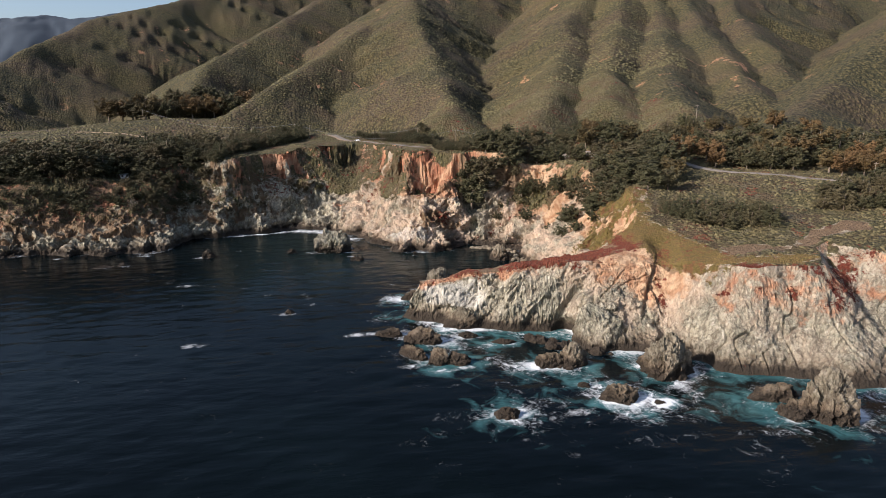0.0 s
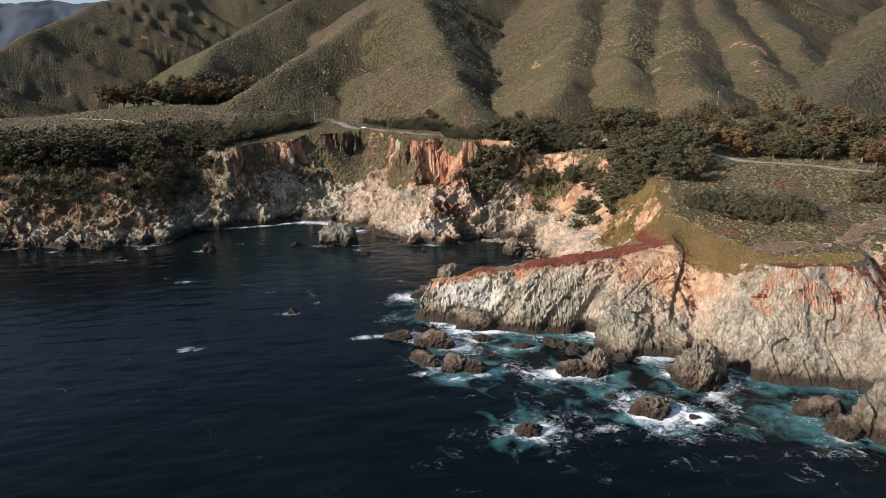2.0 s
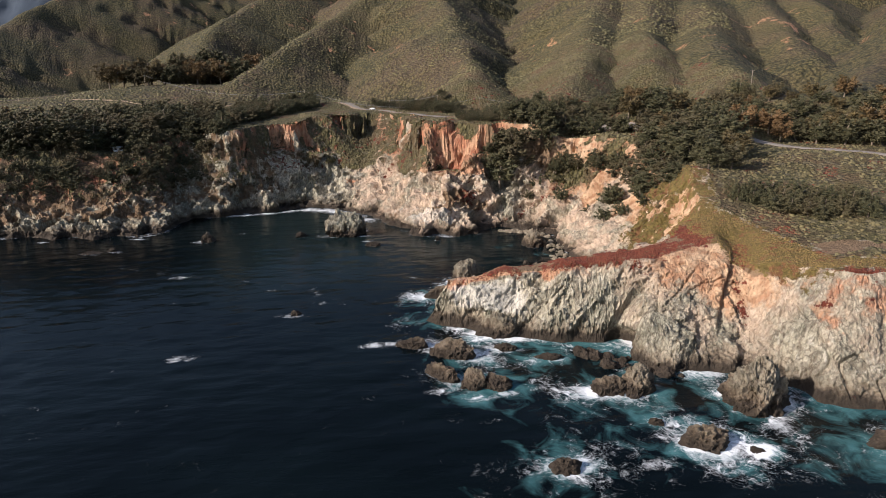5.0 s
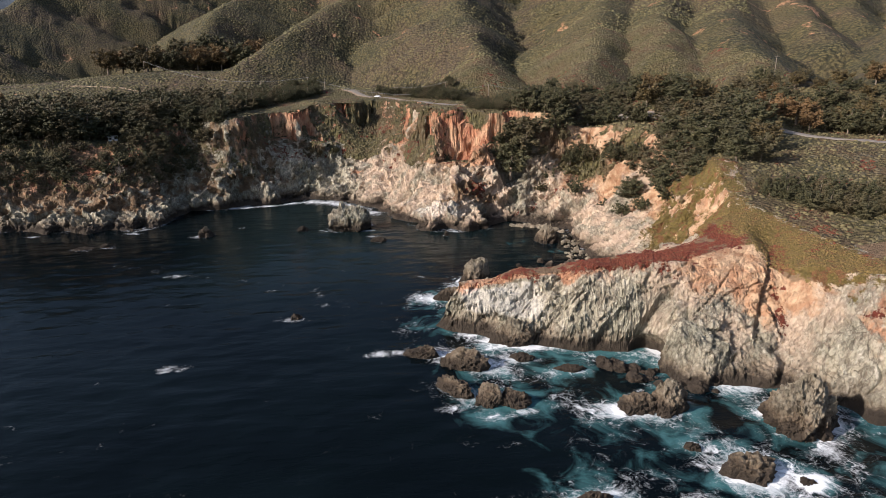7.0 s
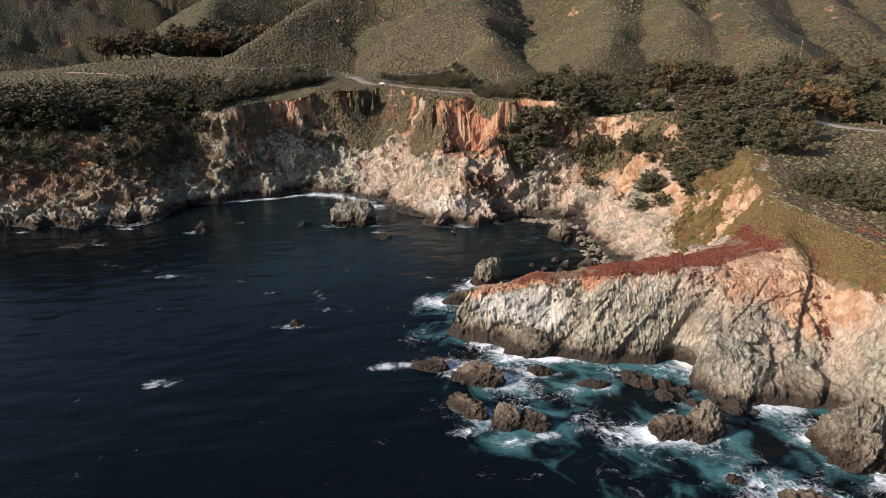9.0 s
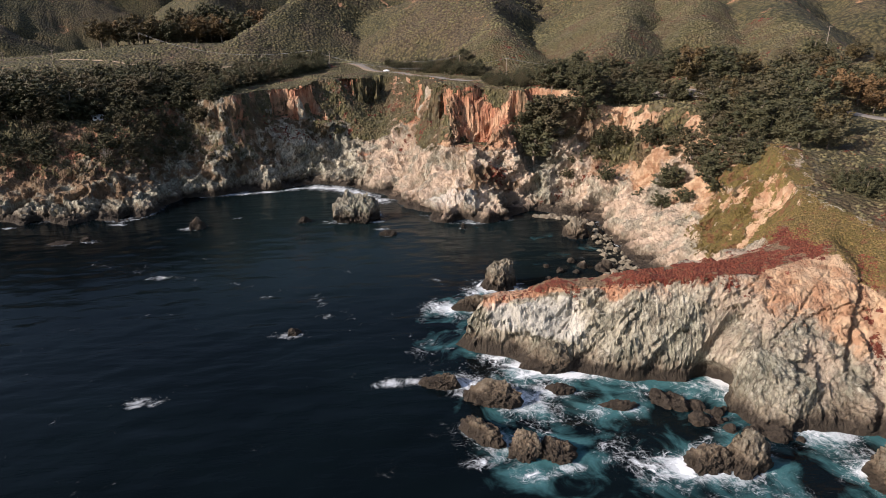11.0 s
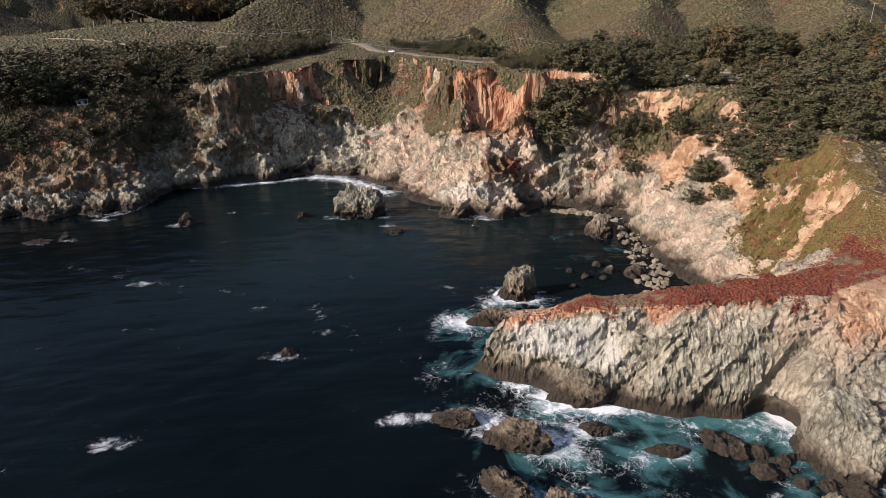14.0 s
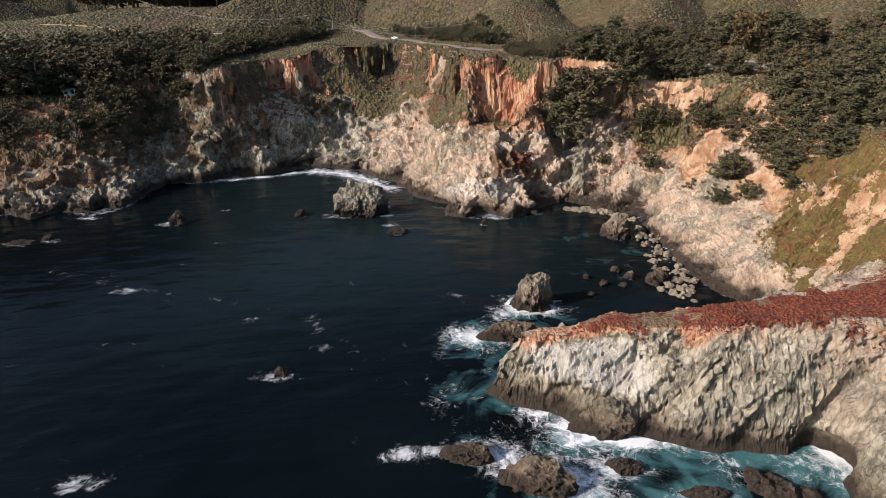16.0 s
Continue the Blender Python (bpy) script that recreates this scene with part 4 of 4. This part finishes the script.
grove([(150, 196), (156, 202), (178, 172), (176, 160), (166, 160), (156, 178)], 4.6, (B,), 5.0, 7.0, 7, "bushes on the headland")
grove([(205, 172), (220, 190), (255, 182), (262, 160), (232, 152)], 5.5, (B, C, B), 5, 8, 8, "bushes on the headland")
grove([(86, 352), (92, 378), (118, 372), (126, 352), (104, 345)], 5.0, (B, B, C), 4, 6, 9, "bushes on the bluff")
grove([(44, 488), (60, 470), (84, 430), (104, 420), (98, 460), (70, 498)], 6.5, (B, C), 5, 8, 10, "bushes by the road")
grove([(-250, 470), (-120, 462), (-40, 500), (-60, 540), (-250, 560)], 22.0, (B, G), 3, 6, 11, "bushes on the field")
LONE = [(C, 101, 318, 19), (C, 108, 318, 21), (C, 104, 326, 18), (B, 125, 291, 6.5), (B, 141, 287, 8), (C, 152, 262, 13),
                                        (C, 158, 252, 13), (C, 147, 270, 9), (B, 160, 240, 8), (B, 150, 232, 6), (B, 134, 305, 8), (B, 118, 308, 7),
                                        (G, 246, 258, 13), (G, 238, 262, 11), (B, 72, 338, 4), (B, 112, 254, 2.0), (B, -90, 345, 6), (B, -104, 352, 5), (C, -82, 352, 9)]
LONE += [(C, 143, 247, 12), (C, 139, 239, 10), (C, 148, 236, 12), (B, 135, 246, 6), (B, 131, 254, 6), (C, 146, 228, 9), (B, 138, 232, 5), (C, 137, 262, 10), (B, 130, 268, 5)]
LONE += [(B, 99, 330, 7), (B, 112, 326, 8), (B, 118, 319, 8), (C, 113, 332, 14), (B, 126, 314, 7), (B, 131, 309, 7), (C, 127, 321, 13), (B, 137, 300, 7), (B, 142, 293, 7)]
LONE += [(C, -76, 366, 10), (B, -70, 362, 6), (C, -120, 352, 8), (B, -132, 350, 6), (C, 150, 250, 12), (C, 145, 258, 11), (C, 156, 268, 13), (C, 143, 272, 9), (B, 138, 262, 6), (C, 158, 244, 12), (C, 152, 238, 9), (B, 128, 307, 7), (B, 113, 306, 5), (C, 122, 316, 12), (B, 96, 322, 8), (B, 148, 280, 6)]
lone_z = land(np.array([float(q[1]) for q in LONE]), np.array([float(q[2]) for q in LONE]))[0]
for i, (kind, x, y, high) in enumerate(LONE):
    plant(kind, x, y, lone_z[i], high, 500 + i, "trees on the cliff", 0.8)


def scrub_field(name, label, x, y, z, size, seed, mat=None):
    """Low domed shrubs, past counting, as one mesh."""
    rng = np.random.default_rng(seed)
    bm = bmesh.new()
    bmesh.ops.create_icosphere(bm, subdivisions=1, radius=1)
    base = np.array([q.co[:] for q in bm.verts])
    tri = np.array([[q.index for q in face.verts] for face in bm.faces if face.calc_center_median().z > -0.35])
    bm.free()
    count = len(x)
    a = rng.uniform(0, 6.28, count)
    jag = 1 + rng.uniform(-0.38, 0.38, (count, len(base)))
    v = base[None] * jag[..., None] * size[:, None, None] * np.array([1, 1, 0.6])
    c, s = np.cos(a)[:, None], np.sin(a)[:, None]
    v = np.stack([v[..., 0] * c - v[..., 1] * s + x[:, None], v[..., 0] * s + v[..., 1] * c + y[:, None], v[..., 2] + z[:, None]], -1)
    f = (tri[None] + (np.arange(count) * len(base))[:, None, None]).reshape(-1, 3)
    me = bpy.data.meshes.new(name)
    me.vertices.add(count * len(base))
    me.vertices.foreach_set("co", v.ravel())
    me.loops.add(f.size)
    me.loops.foreach_set("vertex_index", f.ravel())
    me.polygons.add(len(f))
    me.polygons.foreach_set("loop_start", np.arange(0, f.size, 3))
    me.update(calc_edges=True)
    me.materials.append(mat or SCRUB)
    return tagged(new(name, me), label, "scrub", kind="stuff")


rng = np.random.default_rng(5)
pick = np.searchsorted(ys, rng.uniform(90, 498, 110000)) * len(xs) + np.searchsorted(xs, rng.uniform(-184, 262, 110000))
ok = (scrub.ravel()[pick] > 0.45) & (rng.uniform(0, 1, len(pick)) < 0.5 + 0.5 * fbm2(gx.ravel()[pick] / 12, gy.ravel()[pick] / 12, 88, 3))
pick = pick[ok][:27000]
scrub_field("scrub", "low olive and straw-coloured coastal scrub", nx.ravel()[pick], ny.ravel()[pick], nz.ravel()[pick], 0.25 + 0.7 * rng.uniform(0, 1, len(pick)) ** 2, 6)
wx, wy = rng.uniform(-420, 560, 90000), 496 + 430 * rng.uniform(0, 1, 90000) ** 1.3
wz, wrise, wh, wdw, wdb = land(wx, wy)
ok = (wdb > 5) & (np.abs(wx - 60) < 0.52 * (wy + 60)) & (fbm2(wx / 30, wy / 30, 3, 3) > -0.15)
wx, wy, wz = wx[ok][:20000], wy[ok][:20000], wz[ok][:20000]
scrub_field("scrub", "grey-green brush on the hillside", wx, wy, wz, 0.5 + 1.1 * rng.uniform(0, 1, len(wx)) ** 2, 8)

RED_LEAF = leaf_material("red_ice_plant", (0.07, 0.013, 0.008), (0.185, 0.038, 0.019), (0.13, 0.05, 0.02))
GOLD_LEAF = leaf_material("gold_ice_plant", (0.075, 0.06, 0.02), (0.19, 0.135, 0.038), (0.18, 0.075, 0.035))
for mask, mat, words, seed in ((red, RED_LEAF, "matted dark red ice plant", 14), (gold, GOLD_LEAF, "matted golden-green ice plant", 15)):
    pick = rng.integers(0, gx.size, 400000)
    pick = pick[(mask.ravel()[pick] > 0.5 + 0.3 * noise2(gx.ravel()[pick] / 3, gy.ravel()[pick] / 3, seed)) & (gz.ravel()[pick] > 8)][:13000]
    scrub_field("ice_plant", words, nx.ravel()[pick], ny.ravel()[pick], nz.ravel()[pick], 0.12 + 0.26 * rng.uniform(0, 1, len(pick)) ** 2, seed, mat)


def bare_shrub(x, y, high, seed):
    """A leafless shrub: grey branches that fork outward from one foot."""
    r = np.random.default_rng(seed)
    root = new("bare_shrub")
    z = land(np.array([float(x)]), np.array([float(y)]))[0][0]
    root.location = (x, y, z - 0.2)
    for _ in range(16):
        a, tilt = r.uniform(0, 6.28), r.uniform(0.2, 1.1)
        v, f = [], []
        p, d = np.zeros(3), np.array([math.cos(a) * tilt, math.sin(a) * tilt, 1.0])
        d /= np.linalg.norm(d)
        size = high * r.uniform(0.7, 1.1)
        for fork in range(4):
            w = d + r.normal(size=3) * 0.45 * (fork > 0)
            w /= np.linalg.norm(w)
            start = p if fork == 0 else p + d * size * r.uniform(0.3, 0.7)
            pts = [start, start + w * size * 0.35, start + w * size * 0.6 + (0, 0, 0.1)]
            tv, tf = tube(pts, (0.10, 0.06, 0.02) if fork == 0 else (0.06, 0.04, 0.015), 4)
            f += [tuple(q + len(v) for q in face) for face in tf]
            v += tv
        part("branch", mesh_of("branch", v, f, PALE_WOOD), root)
    return tagged(root, "leafless pale grey shrub with forking branches", "shrub", "bare shrubs")


PALE_WOOD, t, b = material("pale_dead_wood", 0.9)
n = Nodes(t)
n.put(b.inputs["Base Color"], n.mix(n.noise(0.4, 4), (0.20, 0.165, 0.13), (0.34, 0.29, 0.24)))
for i, (x, y, high) in enumerate(((-91, 346, 6.0), (258, 250, 8.0), (205, 300, 4.5), (150, 246, 6.0), (176, 262, 6.0))):
    bare_shrub(x, y, high, 70 + i)


# ---- road, wires, house, car ----
def plain_material(name, low, high, size, rough=0.85, metal=0.0):
    m, t, b = material(name, rough)
    n = Nodes(t)
    n.put(b.inputs["Base Color"], n.mix(n.noise(size, 5), low, high))
    b.inputs["Metallic"].default_value = metal
    return m


ASPHALT = plain_material("worn_asphalt", (0.18, 0.155, 0.13), (0.28, 0.24, 0.195), 1.5)
SHOULDER = plain_material("sandy_shoulder", (0.26, 0.18, 0.115), (0.38, 0.28, 0.19), 2.0, 0.95)
POLE_WOOD = plain_material("weathered_pole", (0.16, 0.12, 0.085), (0.36, 0.30, 0.24), 0.5)
WIRE = plain_material("wire", (0.10, 0.10, 0.10), (0.14, 0.14, 0.14), 1.0, 0.5)
WHITE = plain_material("white_paint", (0.70, 0.70, 0.68), (0.80, 0.80, 0.79), 0.8, 0.6)
ROOF = plain_material("grey_roof", (0.5, 0.49, 0.47), (0.62, 0.61, 0.6), 0.7, 0.8)
GLASS = plain_material("dark_glass", (0.02, 0.02, 0.025), (0.03, 0.03, 0.035), 1.0, 0.08)
RUBBER = plain_material("tyre_rubber", (0.02, 0.02, 0.02), (0.03, 0.03, 0.03), 0.2, 0.9)


def smooth_line(points, step):
    """Points every few metres along a line that passes through those given (Catmull-Rom)."""
    p = [np.array(q, float) for q in points]
    p = [2 * p[0] - p[1], *p, 2 * p[-1] - p[-2]]
    out = []
    for a, b, c, d in zip(p, p[1:], p[2:], p[3:]):
        for k in np.linspace(0, 1, max(2, int(np.linalg.norm(c - b) / step)), endpoint=False):
            out.append(0.5 * (2 * b + (c - a) * k + (2 * a - 5 * b + 4 * c - d) * k**2 + (3 * b - a - 3 * c + d) * k**3))
    return np.array(out + [p[-2]])


def ribbon(name, points, half, lift, mat, label):
    line = smooth_line(points, 3.0)
    way = np.gradient(line, axis=0)
    way /= np.linalg.norm(way, axis=1, keepdims=True)
    side = np.stack([-way[:, 1], way[:, 0]], -1)
    across = np.linspace(-half, half, 7)
    x = line[:, None, 0] + side[:, None, 0] * across
    y = line[:, None, 1] + side[:, None, 1] * across
    z = land(x, y)[0]
    level = z[:, 2:5].mean(axis=1)
    level = np.convolve(np.pad(level, 3, "edge"), np.ones(7) / 7, "valid")[:, None]
    z = np.maximum(0.5 * level + 0.5 * z, z) + lift
    z[:, (0, -1)] -= 0.5
    me, used = grid_mesh(name, x, y, z, np.ones((len(line) - 1, 6), bool))
    me.materials.append(mat)
    return tagged(new(name, me), label, "road", kind="structure")


ribbon("road", ROAD, 3.2, 0.12, ASPHALT, "narrow grey coast road along the terrace")
ribbon("road_shoulder", [(12, 512), (28, 490), (44, 466), (58, 446), (66, 430)], 4.2, 0.06, SHOULDER, "pale sandy lay-by beside the coast road")
ribbon("track", [(-200, 600), (-150, 575), (-110, 560), (-70, 556), (-40, 552)], 1.3, 0.05, SHOULDER, "pale dirt track across the field")


def box(x, y, z):
    v = [(sx * x / 2, sy * y / 2, z * k) for k in (0, 1) for sy in (-1, 1) for sx in (-1, 1)]
    return v, [(0, 2, 3, 1), (4, 5, 7, 6), (0, 1, 5, 4), (2, 6, 7, 3), (0, 4, 6, 2), (1, 3, 7, 5)]


def pole_thing(high):
    root = new("utility_pole")
    v, f = tube([(0, 0, -0.8), (0, 0, high * 0.5), (0, 0, high)], (0.17, 0.145, 0.11), 8)
    part("pole", mesh_of("pole", v, f, POLE_WOOD, True), root)
    v, f = box(0.13, 2.4, 0.13)
    part("crossarm", mesh_of("crossarm", v, f, POLE_WOOD), root, "", pose(0, 0, high - 0.7))
    v, f = tube([(0, 0, 0), (0, 0, 0.1), (0, 0, 0.22)], (0.07, 0.09, 0.04), 6)
    cap = mesh_of("insulator", v, f, RUBBER, True)
    for k in (-1.05, -0.4, 0.4, 1.05):
        part("insulator", cap, root, "", pose(0, k, high - 0.57))
    return tagged(root, "weathered wooden utility pole with a crossarm", "utility pole", "utility poles")


POLES = [(116, 426, 10.5, 20), (221, 367, 9.5, 60), (131, 350, 6.0, 40), (-2, 500, 9.5, 80), (-40, 545, 8.5, 80), (10, 525, 7.5, 80), (262, 205, 8, 10),
         (60, 478, 6.5, 80), (92, 452, 6.5, 60), (255, 335, 8.5, 40), (-150, 640, 10, 90), (-205, 600, 8, 90), (-250, 620, 8, 90)]
pole_z = land(np.array([float(p[0]) for p in POLES]), np.array([float(p[1]) for p in POLES]))[0]
heads = []
first_poles = {}
for (x, y, high, turn), z in zip(POLES, pole_z):
    m = pose(x, y, z, 0, 0, turn)
    if high in first_poles:
        copy_thing(first_poles[high], m)
    else:
        first_poles[high] = pole_thing(high)
        first_poles[high].matrix_world = m
    heads.append((x, y, z + high - 0.35))


def wires(name, a, b, sag, label):
    root = new(name)
    root.location = a
    d = np.subtract(b, a)
    side = np.array([-d[1], d[0], 0]) / np.hypot(d[0], d[1])
    for k in (-0.9, 0.9):
        pts = [d * t - np.array([0, 0, sag * 4 * t * (1 - t)]) + side * k for t in np.linspace(0, 1, 15)]
        v, f = [], []
        for i, p in enumerate(pts):
            v += [p + (0, 0, 0.045), p + side * 0.045 - (0, 0, 0.03), p - side * 0.045 - (0, 0, 0.03)]
            if i:
                f += [(3 * i - 3 + q, 3 * i - 3 + (q + 1) % 3, 3 * i + (q + 1) % 3, 3 * i + q) for q in range(3)]
        part("wire", mesh_of("wire", v, f, WIRE), root)
    tagged(root, label, "power line", "power lines")


wires("power_line", heads[3], heads[0], 9, "thin grey power wires sagging between poles")
wires("power_line", heads[0], heads[1], 7, "thin grey power wires sagging between poles")
wires("power_line", heads[3], heads[10], 9, "thin grey power wires over the grove")
wires("power_line", heads[7], heads[8], 1.5, "thin low wires beside the road")


def house_thing(long, deep, high):
    root = new("house")
    v, f = box(long, deep, high)
    wall = part("wall", mesh_of("wall", v, f, WHITE), root)
    over = 0.4
    v = [(sx * (long / 2 + over), sy * (deep / 2 + over), high + 0.003) for sy in (-1, 1) for sx in (-1, 1)]
    v += [(-long / 2 - over, 0, high + deep * 0.25), (long / 2 + over, 0, high + deep * 0.25)]
    part("roof", mesh_of("roof", v, [(0, 1, 5, 4), (2, 4, 5, 3), (0, 4, 2), (1, 3, 5), (0, 2, 3, 1)], ROOF), root, "pale grey gabled roof")
    v, f = box(1.2, 0.06, 1.1)
    pane = mesh_of("window", v, f, GLASS)
    for k in (-0.3, 0.3):
        part("window", pane, root, "", pose(long * k, -deep / 2 - 0.03, high * 0.4))
    return root


house_place = [(-101, 374, 4.2, 3.2, 1.9, 25), (-86, 402, 9, 5, 2.8, 10), (-70, 408, 6, 4, 2.4, -15)]
for (x, y, long, deep, high, turn) in house_place:
    h = house_thing(long, deep, high)
    z = land(np.array([float(x)]), np.array([float(y)]))[0][0]
    h.matrix_world = pose(x, y, z - 0.1, 0, 0, turn)
    tagged(h, "small white house with a pale gabled roof among dark trees", "house", "houses by the cove")


def car_thing():
    root = new("car")
    side = [(-2.15, 0.35), (-2.2, 0.8), (-1.5, 0.95), (-0.9, 1.42), (0.8, 1.45), (1.5, 0.98), (2.15, 0.85), (2.2, 0.4)]
    v = [(x, s * (0.86 - (0.12 if z > 1.2 else 0)), z) for s in (-1, 1) for x, z in side]
    n = len(side)
    f = [tuple(range(n)), tuple(range(2 * n - 1, n - 1, -1))] + [(k, k + n, (k + 1) % n + n, (k + 1) % n) for k in range(n)]
    part("body", mesh_of("body", v, f, WHITE), root)
    v = [(x, s * 0.875, z) for s in (-1, 1) for x, z in ((-1.35, 0.98), (-0.85, 1.34), (0.75, 1.37), (1.3, 1.0))]
    part("window", mesh_of("window", v, [(0, 1, 2, 3), (7, 6, 5, 4), (0, 4, 5, 1), (3, 2, 6, 7), (1, 5, 6, 2), (0, 3, 7, 4)], GLASS), root)
    bm = bmesh.new()
    bmesh.ops.create_cone(bm, cap_ends=True, segments=14, radius1=0.33, radius2=0.33, depth=0.22)
    me = bpy.data.meshes.new("wheel")
    bm.to_mesh(me)
    bm.free()
    me.materials.append(RUBBER)
    for x in (-1.35, 1.35):
        for y in (-0.78, 0.78):
            part("wheel", me, root, "", pose(x, y, 0.33, 90))
    return tagged(root, "small white car on the coast road", "car", "cars on the road")


car = car_thing()
spots = [(46, 462, -52)]
for i, (x, y, turn) in enumerate(spots):
    z = land(np.array([float(x)]), np.array([float(y)]))[0][0]
    m = pose(x, y, z + 0.45, 0, 0, turn)
    if i:
        copy_thing(car, m)
    else:
        car.matrix_world = m

# ---- boulders under the cliffs ----
rng = random.Random(12)
m, t, b = material("pale_boulder", 0.9)
n = Nodes(t)
c, h = rock_colour(n)
n.put(b.inputs["Base Color"], n.mix(0.62, c, (0.15, 0.11, 0.07)))
n.put(b.inputs["Normal"], n.bump(h, 0.5))
LUMPS = [rock_mesh(1, 0.85, 0.75, 300 + k, 3, m) for k in range(6)]


WET_LUMPS = [rock_mesh(1, 0.8, 0.75, 320 + k, 3, ROCK) for k in range(6)]


def boulder(x, y, z, size, label, group, kinds=LUMPS):
    ob = new("boulder", rng.choice(kinds))
    ob.matrix_world = pose(x, y, z, rng.uniform(-15, 15), rng.uniform(-15, 15), rng.uniform(0, 360)) @ Matrix.Diagonal((size, size * rng.uniform(0.8, 1.2), size, 1))
    tagged(ob, label, "boulder", group)


for k in range(170):
    t = rng.uniform(0, 1)
    x, y = 117 - 14 * t + rng.uniform(-7, 3), 268 - 50 * t + rng.uniform(-4, 4)
    boulder(x, y, rng.uniform(-0.3, 0.5) + max(0, x - 113) * 0.25, rng.choice((0.25, 0.35, 0.45, 0.55, 0.7, 1.0)), "pale grey boulder on the cove's stony shore", "boulders in the cove")
for k in range(34):
    t = rng.uniform(0, 1)
    x, y = 78 + 22 * t + rng.uniform(-2, 2), 151 - 18 * t + rng.uniform(-3, 3.5)
    boulder(x, y, rng.uniform(-0.4, 0.4), rng.choice((0.5, 0.6, 0.8, 1.1, 1.4, 2.0)), "brown wet boulder at the foot of the headland", "boulders under the headland", WET_LUMPS)
for x, y, s in ((99, 229, 2.6), (97, 227, 1.9), (92, 231, 1.5), (88, 226, 0.9), (83, 228, 1.0), (80, 233, 0.8), (90, 236, 1.2), (77, 222, 0.8)):
    boulder(x, y, 0.5, s, "dark wet boulder standing in the cove", "boulders in the cove", WET_LUMPS)
for k in range(45):
    t = rng.uniform(0, 1)
    boulder(95 + 20 * t, 293 - 16 * t * t + rng.uniform(-3, 1), rng.uniform(-0.3, 0.4), rng.choice((0.5, 0.7, 0.9, 1.3)), "pale grey boulder on the cove's stony shore", "boulders in the cove")

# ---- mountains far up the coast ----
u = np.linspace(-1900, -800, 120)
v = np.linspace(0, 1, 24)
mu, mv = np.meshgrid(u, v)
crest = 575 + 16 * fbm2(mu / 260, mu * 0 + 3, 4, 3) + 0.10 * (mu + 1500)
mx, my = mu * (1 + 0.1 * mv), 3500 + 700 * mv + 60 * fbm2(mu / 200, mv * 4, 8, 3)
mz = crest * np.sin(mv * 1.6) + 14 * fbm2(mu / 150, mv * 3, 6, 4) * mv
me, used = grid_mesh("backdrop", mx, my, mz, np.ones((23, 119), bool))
# distance haze is put into the base colour as a blue-grey tint
m, t, b = material("hazy_mountain", 1.0)
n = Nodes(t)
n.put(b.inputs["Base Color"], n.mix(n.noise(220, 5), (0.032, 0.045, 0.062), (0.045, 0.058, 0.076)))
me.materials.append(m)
tagged(new("backdrop", me), "mountains far up the coast, tinted blue-grey for haze", "mountains", kind="structure")
